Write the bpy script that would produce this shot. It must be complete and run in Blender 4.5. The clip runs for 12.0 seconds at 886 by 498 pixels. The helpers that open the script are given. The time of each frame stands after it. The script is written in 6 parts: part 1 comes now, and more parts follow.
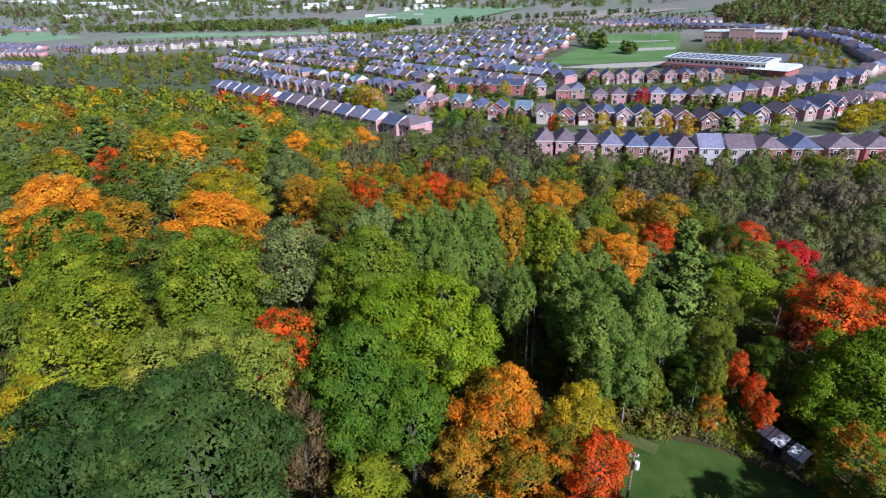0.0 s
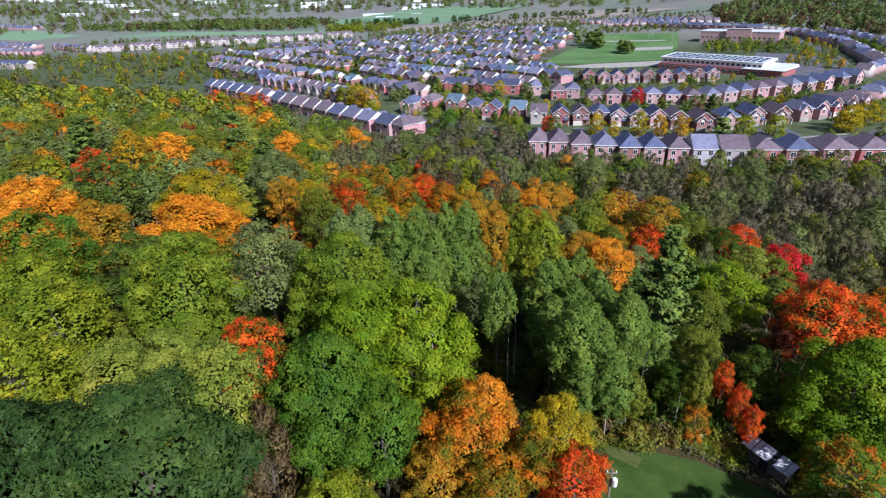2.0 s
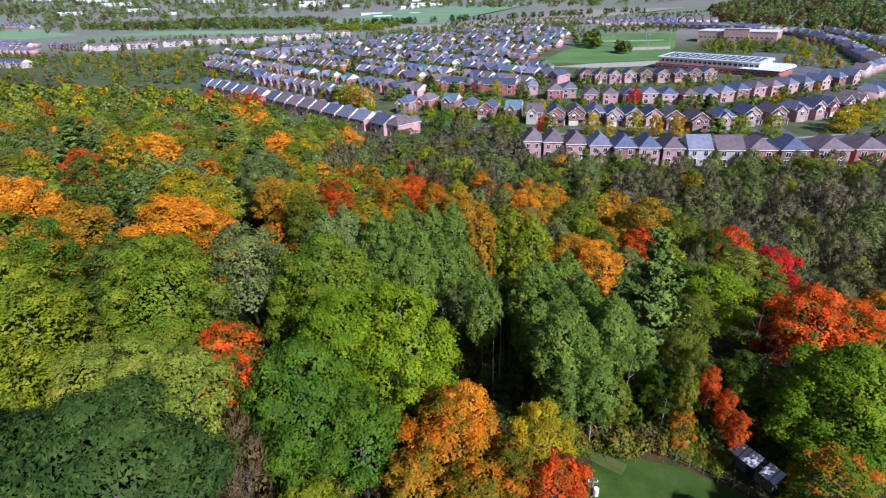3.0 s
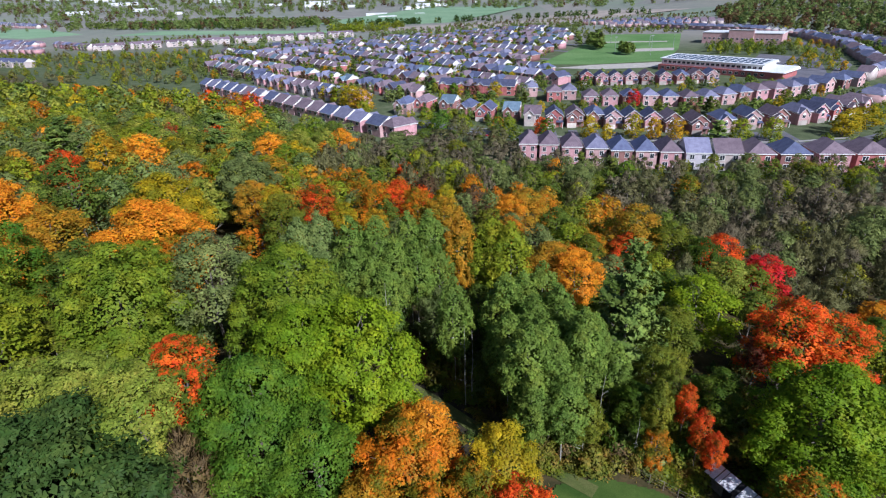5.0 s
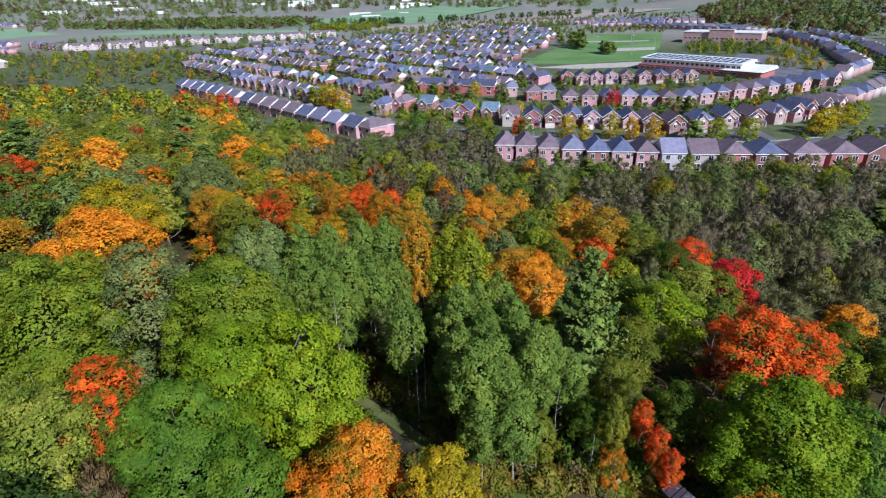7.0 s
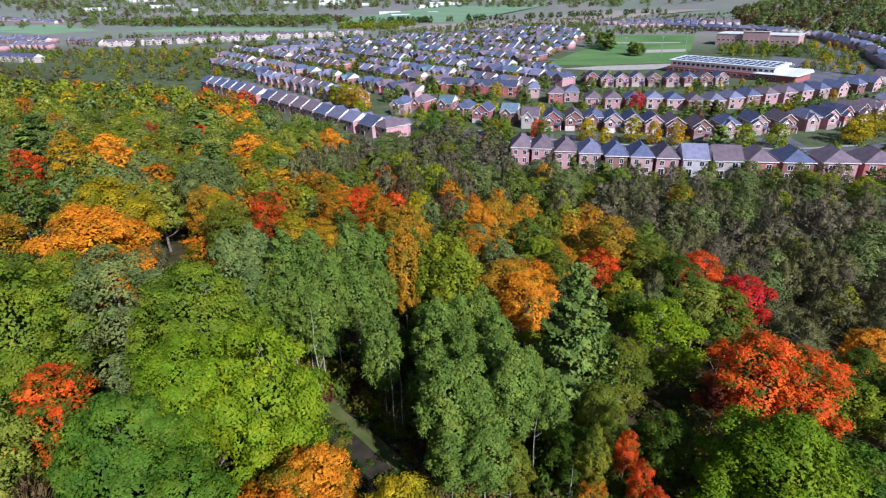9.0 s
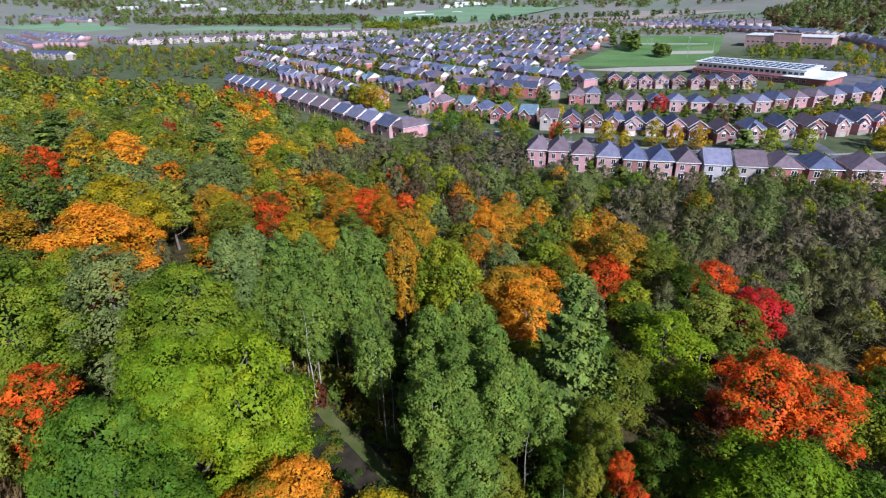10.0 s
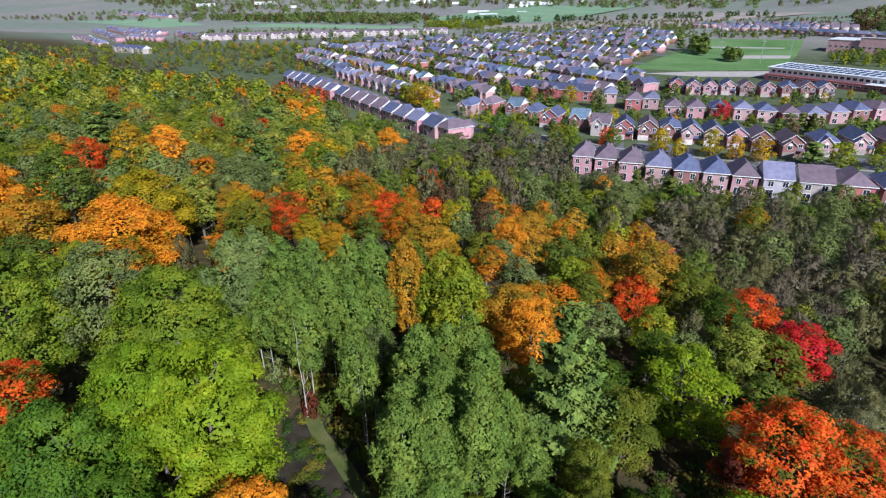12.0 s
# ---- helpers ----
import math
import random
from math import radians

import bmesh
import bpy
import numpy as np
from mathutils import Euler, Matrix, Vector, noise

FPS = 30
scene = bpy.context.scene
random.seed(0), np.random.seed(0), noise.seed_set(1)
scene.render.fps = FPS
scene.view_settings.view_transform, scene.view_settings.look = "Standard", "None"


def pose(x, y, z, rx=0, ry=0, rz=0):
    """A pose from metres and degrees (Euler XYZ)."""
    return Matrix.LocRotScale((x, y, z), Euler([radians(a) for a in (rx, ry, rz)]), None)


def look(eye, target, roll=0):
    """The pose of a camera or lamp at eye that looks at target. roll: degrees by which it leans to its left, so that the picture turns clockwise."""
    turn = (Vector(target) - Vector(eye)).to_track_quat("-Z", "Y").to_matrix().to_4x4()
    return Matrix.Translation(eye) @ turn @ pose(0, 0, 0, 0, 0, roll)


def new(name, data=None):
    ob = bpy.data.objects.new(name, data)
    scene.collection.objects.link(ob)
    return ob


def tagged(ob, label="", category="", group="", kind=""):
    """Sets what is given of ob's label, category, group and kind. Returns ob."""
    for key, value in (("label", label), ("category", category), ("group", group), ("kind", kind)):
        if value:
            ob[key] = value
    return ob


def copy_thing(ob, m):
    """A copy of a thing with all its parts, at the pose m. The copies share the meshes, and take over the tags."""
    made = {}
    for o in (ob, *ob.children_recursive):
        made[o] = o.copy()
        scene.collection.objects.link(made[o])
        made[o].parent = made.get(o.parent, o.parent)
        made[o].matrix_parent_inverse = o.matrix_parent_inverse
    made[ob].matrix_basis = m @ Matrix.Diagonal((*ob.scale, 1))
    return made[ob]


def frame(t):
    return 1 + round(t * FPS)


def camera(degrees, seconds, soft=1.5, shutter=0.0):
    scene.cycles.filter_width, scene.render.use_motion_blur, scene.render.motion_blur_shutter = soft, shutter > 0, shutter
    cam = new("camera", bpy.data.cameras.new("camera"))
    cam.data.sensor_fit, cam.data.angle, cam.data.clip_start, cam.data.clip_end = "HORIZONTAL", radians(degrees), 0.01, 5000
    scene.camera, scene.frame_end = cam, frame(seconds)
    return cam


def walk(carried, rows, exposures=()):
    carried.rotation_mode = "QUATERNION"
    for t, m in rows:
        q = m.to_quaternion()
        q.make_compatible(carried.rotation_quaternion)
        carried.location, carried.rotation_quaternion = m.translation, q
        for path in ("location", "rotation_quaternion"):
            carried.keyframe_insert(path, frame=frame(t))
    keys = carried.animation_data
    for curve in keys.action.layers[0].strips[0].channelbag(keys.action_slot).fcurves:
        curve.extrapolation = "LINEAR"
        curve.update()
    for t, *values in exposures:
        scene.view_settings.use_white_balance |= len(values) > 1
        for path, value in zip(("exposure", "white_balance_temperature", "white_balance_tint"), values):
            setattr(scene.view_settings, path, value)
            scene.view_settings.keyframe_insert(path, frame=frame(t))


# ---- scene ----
cam = camera(78.8, 12.0, 1.2)
PATH = [
    (0, (-1.548, 2.702, 61.291), (-1.775, 4.491, 60.425), -2.0),
    (0.5, (-1.143, 3.268, 61.277), (-1.368, 5.057, 60.41), -2.0),
    (1, (-0.613, 3.873, 61.236), (-0.838, 5.661, 60.369), -1.9),
    (1.5, (0.009, 4.448, 61.15), (-0.214, 6.236, 60.282), -1.9),
    (2, (0.7, 5.049, 61.085), (0.478, 6.837, 60.217), -1.9),
    (2.5, (1.48, 5.676, 61.011), (1.26, 7.464, 60.143), -1.8),
    (3, (2.394, 6.365, 60.94), (2.176, 8.153, 60.07), -1.8),
    (3.2, (2.828, 6.631, 60.958), (2.608, 8.419, 60.089), -1.9),
    (4.8, (5.81, 8.961, 60.807), (5.573, 10.747, 59.939), -1.7),
    (5, (6.269, 9.336, 60.852), (6.033, 11.122, 59.984), -1.7),
    (5.5, (7.287, 10.12, 60.79), (7.07, 11.908, 59.921), -1.7),
    (6, (8.237, 10.929, 60.743), (8.036, 12.719, 59.873), -1.7),
    (6.5, (9.269, 11.84, 60.667), (9.075, 13.631, 59.797), -1.6),
    (7, (10.317, 12.775, 60.622), (10.125, 14.566, 59.751), -1.6),
    (7.2, (10.799, 13.152, 60.613), (10.602, 14.942, 59.743), -1.6),
    (8.8, (14.247, 16.251, 60.376), (13.981, 18.032, 59.505), -1.3),
    (9, (14.783, 16.765, 60.314), (14.501, 18.543, 59.444), -1.3),
    (9.5, (15.997, 17.793, 60.309), (15.676, 19.566, 59.44), -1.3),
    (10, (17.219, 18.93, 60.247), (16.861, 20.695, 59.378), -1.2),
    (10.5, (18.512, 20.144, 60.202), (18.124, 21.904, 59.335), -1.2),
    (11, (19.712, 21.373, 60.18), (19.27, 23.121, 59.313), -1.1),
    (11.5, (20.996, 22.747, 60.169), (20.486, 24.475, 59.301), -1.0),
    (12, (22.32, 24.18, 60.152), (21.77, 25.896, 59.284), -0.9),
]
walk(cam, [(t, look(eye, target, roll)) for t, eye, target, roll in PATH], [(0, 0.2, 5480, 15.5), (12, 0.2, 5480, 15.5)])

# ---- light ----
SUN = Vector((0.69, -0.72, 0.75))
sun = new("sun", bpy.data.lights.new("sun", "SUN"))
sun.data.energy, sun.data.angle, sun.data.color = 6.1, radians(0.6), (1.0, 0.95, 0.87)
sun.matrix_world = look(SUN * 300, (0, 0, 0))
world = bpy.data.worlds.new("sky")
scene.world = world
world.use_nodes = True
wn = world.node_tree.nodes
sky = wn.new("ShaderNodeTexSky")
sky.sky_type, sky.sun_disc = "NISHITA", False
sky.sun_elevation, sky.sun_rotation = math.atan2(0.75, 1.0), radians(136)
wn["Background"].inputs["Strength"].default_value = 0.07
world.node_tree.links.new(sky.outputs["Color"], wn["Background"].inputs["Color"])


# ---- materials ----
def nodes_of(name, rough=0.8, spec=0.3):
    m = bpy.data.materials.new(name)
    m.use_nodes = True
    n, l = m.node_tree.nodes, m.node_tree.links
    b = n["Principled BSDF"]
    b.inputs["Roughness"].default_value = rough
    b.inputs["Specular IOR Level"].default_value = spec
    return m, n, l, b


def node_noise(n, l, coord, scale, detail=4.0, rough=0.55):
    t = n.new("ShaderNodeTexNoise")
    t.inputs["Scale"].default_value, t.inputs["Detail"].default_value = scale, detail
    t.inputs["Roughness"].default_value = rough
    l.new(coord, t.inputs["Vector"])
    return t.outputs["Fac"]


def node_ramp(n, l, fac, stops):
    r = n.new("ShaderNodeValToRGB")
    e = r.color_ramp.elements
    while len(e) < len(stops):
        e.new(0.5)
    for k, (p, c) in enumerate(stops):
        e[k].position, e[k].color = p, (*c, 1)
    l.new(fac, r.inputs["Fac"])
    return r.outputs["Color"]


def node_mix(n, l, fac, a, b, blend="MIX"):
    m = n.new("ShaderNodeMix")
    m.data_type, m.blend_type = "RGBA", blend
    for sock, v in ((m.inputs["Factor"], fac), (m.inputs[6], a), (m.inputs[7], b)):
        if isinstance(v, bpy.types.NodeSocket):
            l.new(v, sock)
        elif isinstance(v, tuple):
            sock.default_value = (*v, 1)
        else:
            sock.default_value = v
    return m.outputs[2]


def node_map(n, l, value, a, b, c, d):
    m = n.new("ShaderNodeMapRange")
    l.new(value, m.inputs["Value"])
    for k, v in zip(("From Min", "From Max", "To Min", "To Max"), (a, b, c, d)):
        m.inputs[k].default_value = v
    return m.outputs["Result"]


def surface(name, c1, c2, scale=3.0, fine=30.0, rough=0.85, spec=0.25, bump=0.15, vary=0.15):
    """A weathered surface: two colours by broad noise, fine grain, a tone of its own for each object."""
    m, n, l, b = nodes_of(name, rough, spec)
    pos = n.new("ShaderNodeNewGeometry").outputs["Position"]
    col = node_mix(n, l, node_map(n, l, node_noise(n, l, pos, scale), 0.35, 0.65, 0, 1), c1, c2)
    grain = node_noise(n, l, pos, fine, 2.0)
    hsv = n.new("ShaderNodeHueSaturation")
    l.new(col, hsv.inputs["Color"])
    tone = n.new("ShaderNodeMath")
    tone.operation = "MULTIPLY"
    rnd = n.new("ShaderNodeObjectInfo").outputs["Random"]
    l.new(node_map(n, l, rnd, 0, 1, 1 - vary, 1 + vary), tone.inputs[0])
    l.new(node_map(n, l, grain, 0.3, 0.7, 0.85, 1.15), tone.inputs[1])
    l.new(tone.outputs[0], hsv.inputs["Value"])
    l.new(hsv.outputs["Color"], b.inputs["Base Color"])
    bp = n.new("ShaderNodeBump")
    bp.inputs["Strength"].default_value, bp.inputs["Distance"].default_value = bump, 0.05
    l.new(grain, bp.inputs["Height"])
    l.new(bp.outputs["Normal"], b.inputs["Normal"])
    return m


def foliage(name, stops, patch=0.35, glow=0.36, mixed=0.16, tone=0.2, spray=0.95):
    """Leaves: colours turn in patches over the crown, from spray to spray and from leaf to leaf; some light comes through."""
    m, n, l, b = nodes_of(name, 0.6, 0.12)
    info = n.new("ShaderNodeObjectInfo").outputs["Random"]
    geo = n.new("ShaderNodeNewGeometry")
    f1 = node_noise(n, l, geo.outputs["Position"], patch, 2.0)
    add = n.new("ShaderNodeMath")
    add.operation = "ADD"
    l.new(node_map(n, l, f1, 0.3, 0.7, 0.08, 0.82), add.inputs[0])
    l.new(node_map(n, l, geo.outputs["Random Per Island"], 0, 1, -mixed, mixed), add.inputs[1])
    add2 = n.new("ShaderNodeMath")
    add2.operation = "ADD"
    l.new(add.outputs[0], add2.inputs[0])
    l.new(node_map(n, l, info, 0, 1, -0.12, 0.12), add2.inputs[1])
    col = node_ramp(n, l, add2.outputs[0], stops)
    hsv = n.new("ShaderNodeHueSaturation")
    l.new(col, hsv.inputs["Color"])
    rnd = n.new("ShaderNodeTexWhiteNoise")
    rnd.noise_dimensions = "1D"
    l.new(geo.outputs["Random Per Island"], rnd.inputs["W"])
    cell = n.new("ShaderNodeTexVoronoi")
    cell.inputs["Scale"].default_value = spray
    l.new(geo.outputs["Position"], cell.inputs["Vector"])
    part_ = n.new("ShaderNodeSeparateColor")
    l.new(cell.outputs["Color"], part_.inputs[0])
    both = n.new("ShaderNodeMath")
    both.operation = "MULTIPLY"
    l.new(node_map(n, l, rnd.outputs["Value"], 0, 1, 1 - tone, 1 + tone), both.inputs[0])
    l.new(node_map(n, l, part_.outputs[0], 0, 1, 0.78, 1.08), both.inputs[1])
    l.new(both.outputs[0], hsv.inputs["Value"])
    l.new(node_map(n, l, part_.outputs[1], 0, 1, 0.492, 0.508), hsv.inputs["Hue"])
    l.new(hsv.outputs["Color"], b.inputs["Base Color"])
    tr = n.new("ShaderNodeBsdfTranslucent")
    l.new(hsv.outputs["Color"], tr.inputs["Color"])
    mx = n.new("ShaderNodeMixShader")
    mx.inputs[0].default_value = glow
    l.new(b.outputs[0], mx.inputs[1])
    l.new(tr.outputs[0], mx.inputs[2])
    l.new(mx.outputs[0], n["Material Output"].inputs["Surface"])
    return m


LEAF = {
    "dark": foliage("leaves_dark_green", [(0, (0.028, 0.061, 0.015)), (0.5, (0.055, 0.102, 0.020)), (1, (0.100, 0.145, 0.028))]),
    "mid": foliage("leaves_green", [(0, (0.057, 0.095, 0.014)), (0.5, (0.114, 0.165, 0.020)), (1, (0.205, 0.235, 0.027))]),
    "fresh": foliage("leaves_fresh_green", [(0, (0.055, 0.125, 0.011)), (0.5, (0.110, 0.195, 0.014)), (1, (0.215, 0.265, 0.014))]),
    "bright": foliage("leaves_bright_green", [(0, (0.080, 0.140, 0.009)), (0.5, (0.150, 0.215, 0.013)), (1, (0.265, 0.295, 0.016))]),
    "vivid": foliage("leaves_vivid_green", [(0, (0.105, 0.185, 0.006)), (0.5, (0.175, 0.265, 0.007)), (1, (0.300, 0.335, 0.008))]),
    "spring": foliage("leaves_spring_green", [(0, (0.135, 0.215, 0.006)), (0.5, (0.215, 0.305, 0.007)), (1, (0.335, 0.365, 0.008))]),
    "greenr": foliage("leaves_deep_green", [(0, (0.040, 0.080, 0.008)), (0.55, (0.080, 0.130, 0.010)), (1, (0.150, 0.190, 0.014))]),
    "lime": foliage("leaves_yellow_green", [(0, (0.115, 0.175, 0.011)), (0.5, (0.235, 0.280, 0.013)), (1, (0.390, 0.365, 0.018))]),
    "pale": foliage("leaves_pale_green", [(0, (0.130, 0.190, 0.020)), (0.5, (0.250, 0.290, 0.035)), (1, (0.440, 0.400, 0.060))]),
    "grey": foliage("leaves_grey_green", [(0, (0.095, 0.130, 0.036)), (0.5, (0.165, 0.205, 0.058)), (1, (0.260, 0.290, 0.080))]),
    "olive": foliage("leaves_olive", [(0, (0.085, 0.125, 0.012)), (0.5, (0.170, 0.190, 0.015)), (1, (0.290, 0.250, 0.020))], 0.25),
    "yellow": foliage("leaves_yellow", [(0, (0.200, 0.213, 0.011)), (0.4, (0.360, 0.280, 0.007)), (1, (0.620, 0.420, 0.009))]),
    "gold": foliage("leaves_gold", [(0, (0.220, 0.170, 0.009)), (0.5, (0.500, 0.290, 0.009)), (1, (0.620, 0.360, 0.009))]),
    "orange": foliage("leaves_orange", [(0, (0.34, 0.19, 0.012)), (0.3, (0.68, 0.27, 0.012)), (0.7, (0.80, 0.33, 0.014)), (1, (0.84, 0.44, 0.018))]),
    "amber": foliage("leaves_amber", [(0, (0.16, 0.16, 0.014)), (0.4, (0.40, 0.23, 0.014)), (1, (0.66, 0.29, 0.015))]),
    "orangemix": foliage("leaves_green_turning_orange", [(0, (0.100, 0.138, 0.011)), (0.35, (0.220, 0.170, 0.009)), (0.6, (0.550, 0.190, 0.007)), (1, (0.700, 0.200, 0.006))], 0.45),
    "greenor": foliage("leaves_green_with_orange", [(0, (0.062, 0.150, 0.015)), (0.5, (0.138, 0.225, 0.015)), (0.68, (0.300, 0.200, 0.012)), (0.8, (0.620, 0.190, 0.012)), (1, (0.680, 0.160, 0.012))], 0.5),
    "redor": foliage("leaves_red_orange", [(0, (0.07, 0.10, 0.012)), (0.2, (0.20, 0.10, 0.01)), (0.32, (0.58, 0.10, 0.01)), (0.6, (0.74, 0.09, 0.012)), (1, (0.80, 0.20, 0.012))], 0.42, 0.4, 0.22),
    "redgreen": foliage("leaves_red_over_green", [(0, (0.06, 0.11, 0.012)), (0.28, (0.12, 0.15, 0.012)), (0.37, (0.45, 0.14, 0.01)), (0.55, (0.76, 0.10, 0.012)), (1, (0.84, 0.22, 0.012))], 0.75, 0.4, 0.12),
    "red": foliage("leaves_red", [(0, (0.12, 0.08, 0.015)), (0.2, (0.42, 0.04, 0.015)), (0.5, (0.62, 0.02, 0.02)), (1, (0.72, 0.05, 0.035))], 0.42),
    "darkred": foliage("leaves_dark_red", [(0, (0.09, 0.05, 0.02)), (0.5, (0.17, 0.05, 0.025)), (1, (0.26, 0.06, 0.03))], 0.5),
    "brown": foliage("leaves_brown", [(0, (0.07, 0.05, 0.02)), (0.5, (0.12, 0.075, 0.035)), (1, (0.18, 0.10, 0.045))], 0.2),
    "aspen": foliage("leaves_aspen", [(0, (0.105, 0.170, 0.027)), (0.5, (0.165, 0.245, 0.037)), (1, (0.250, 0.305, 0.040))], 0.3),
    "aspenpale": foliage("leaves_aspen_pale", [(0, (0.125, 0.180, 0.048)), (0.5, (0.175, 0.240, 0.064)), (1, (0.240, 0.295, 0.076))], 0.3),
    "pine": foliage("needles_blue_green", [(0, (0.083, 0.136, 0.027)), (0.5, (0.149, 0.215, 0.041)), (1, (0.231, 0.286, 0.051))], 0.35, 0.1),
    "cedar": foliage("needles_olive_green", [(0, (0.037, 0.062, 0.011)), (0.5, (0.088, 0.112, 0.019)), (1, (0.150, 0.163, 0.022))], 0.35, 0.1),
    "twig": foliage("twigs_grey_brown", [(0, (0.120, 0.100, 0.062)), (0.5, (0.165, 0.138, 0.083)), (1, (0.215, 0.185, 0.105))], 0.12, 0.3, 0.1, 0.1, 0.3),
    "twigolive": foliage("twigs_with_olive_leaves", [(0, (0.105, 0.105, 0.045)), (0.5, (0.150, 0.145, 0.056)), (1, (0.205, 0.195, 0.070))], 0.12, 0.3, 0.1, 0.1, 0.3),
    "twigbrown": foliage("twigs_brown", [(0, (0.070, 0.050, 0.035)), (0.5, (0.130, 0.090, 0.036)), (1, (0.200, 0.140, 0.048))], 0.3, 0.1),
    "silver": foliage("twigs_silver", [(0, (0.160, 0.150, 0.150)), (0.5, (0.280, 0.270, 0.280)), (1, (0.400, 0.390, 0.400))], 0.3, 0.05),
    "brush": foliage("brush_dry", [(0, (0.062, 0.088, 0.011)), (0.4, (0.150, 0.150, 0.019)), (0.75, (0.220, 0.150, 0.024)), (1, (0.280, 0.120, 0.024))], 0.6, 0.15),
}
BARK = surface("bark_grey_brown", (0.10, 0.085, 0.07), (0.20, 0.175, 0.15), 1.5, 12, 0.9, 0.1, 0.5, 0.25)
BARK_PALE = surface("bark_pale", (0.28, 0.265, 0.225), (0.40, 0.38, 0.33), 1.2, 9, 0.85, 0.1, 0.3, 0.12)

# brick and siding: own colours plus a bluish tint for the haze over town
BRICK = {
    "red": surface("brick_red", (0.325, 0.110, 0.106), (0.404, 0.147, 0.145), 0.5, 8, 0.9, 0.15, 0.2, 0.16),
    "brown": surface("brick_brown", (0.217, 0.110, 0.101), (0.276, 0.142, 0.130), 0.5, 8, 0.9, 0.15, 0.2, 0.16),
    "tan": surface("brick_tan", (0.387, 0.245, 0.242), (0.472, 0.305, 0.301), 0.5, 8, 0.9, 0.15, 0.2, 0.16),
    "pink": surface("brick_pink", (0.418, 0.224, 0.242), (0.505, 0.285, 0.306), 0.5, 8, 0.9, 0.15, 0.2, 0.16),
    "grey": surface("siding_grey_white", (0.387, 0.361, 0.404), (0.464, 0.434, 0.472), 0.5, 8, 0.8, 0.2, 0.1, 0.1),
    "cream": surface("siding_cream", (0.407, 0.343, 0.327), (0.484, 0.414, 0.393), 0.5, 8, 0.8, 0.2, 0.1, 0.1),
}
# roof colours too are pushed to blue, as haze would do
SHINGLE = {
    "brown": surface("shingle_brown", (0.129, 0.097, 0.120), (0.175, 0.134, 0.160), 0.6, 7, 0.9, 0.2, 0.4, 0.18),
    "slate": surface("shingle_slate", (0.072, 0.083, 0.148), (0.103, 0.119, 0.199), 0.6, 7, 0.85, 0.25, 0.4, 0.18),
    "grey": surface("shingle_grey", (0.134, 0.134, 0.205), (0.186, 0.186, 0.268), 0.6, 7, 0.85, 0.25, 0.4, 0.18),
    "dark": surface("shingle_charcoal", (0.052, 0.057, 0.102), (0.083, 0.091, 0.154), 0.6, 7, 0.85, 0.25, 0.4, 0.18),
    "teal": surface("shingle_teal_grey", (0.093, 0.139, 0.188), (0.134, 0.186, 0.239), 0.6, 7, 0.85, 0.25, 0.4, 0.15),
}
TRIM = surface("trim_white", (0.68, 0.67, 0.65), (0.78, 0.77, 0.75), 1, 9, 0.6, 0.3, 0.05, 0.06)
GARAGE = surface("garage_door_paint", (0.34, 0.30, 0.27), (0.55, 0.50, 0.46), 0.2, 6, 0.6, 0.3, 0.05, 0.35)
PANE, pn, pl_, pb = nodes_of("window_glass_dark", 0.08, 0.6)
pb.inputs["Base Color"].default_value = (0.03, 0.035, 0.045, 1)
# asphalt grey with some of the town's blue haze mixed in
ASPHALT = surface("asphalt", (0.098, 0.095, 0.112), (0.149, 0.146, 0.169), 0.15, 5, 0.9, 0.2, 0.3, 0.05)
CONCRETE = surface("concrete", (0.22, 0.215, 0.21), (0.29, 0.28, 0.27), 0.4, 6, 0.9, 0.2, 0.2, 0.06)
# glade floor: the trees' shade is put into this very dark colour
SHADE_SOIL = surface("shade_darkened_soil", (0.024, 0.021, 0.015), (0.052, 0.043, 0.029), 0.6, 7, 0.95, 0.1, 0.6, 0.1)
PATH_GRASS = surface("worn_grass", (0.070, 0.095, 0.024), (0.115, 0.120, 0.042), 0.5, 8, 0.95, 0.1, 0.6, 0.1)
LAWN = surface("mown_grass", (0.036, 0.072, 0.013), (0.068, 0.108, 0.022), 0.35, 9, 0.95, 0.1, 0.6, 0.1)
PITCH = surface("sports_grass", (0.075, 0.150, 0.045), (0.125, 0.205, 0.075), 0.02, 0.5, 0.95, 0.1, 0.3, 0.1)
# far grass, made paler and bluer: distance haze is in the colour
PASTURE = surface("hazed_pasture_grass", (0.149, 0.247, 0.140), (0.196, 0.287, 0.175), 0.012, 0.3, 0.95, 0.1, 0.2, 0.12)
DRY = surface("hazed_dry_grass", (0.240, 0.210, 0.182), (0.324, 0.282, 0.245), 0.02, 0.4, 0.95, 0.1, 0.2, 0.12)
GRAVEL = surface("gravel", (0.32, 0.30, 0.27), (0.40, 0.37, 0.33), 0.2, 6, 0.95, 0.1, 0.4, 0.05)
METAL = surface("white_metal_roof", (0.62, 0.63, 0.66), (0.74, 0.75, 0.77), 0.5, 5, 0.45, 0.5, 0.05, 0.05)
SOLAR = surface("solar_panel", (0.03, 0.05, 0.10), (0.05, 0.075, 0.14), 0.5, 4, 0.2, 0.6, 0.02, 0.1)
STEEL = surface("galvanised_steel", (0.40, 0.41, 0.42), (0.50, 0.51, 0.52), 2, 20, 0.45, 0.5, 0.05, 0.05)
STEEL.node_tree.nodes["Principled BSDF"].inputs["Metallic"].default_value = 0.7
WOOD = surface("weathered_wood", (0.16, 0.13, 0.10), (0.26, 0.22, 0.18), 3, 25, 0.9, 0.15, 0.5, 0.2)
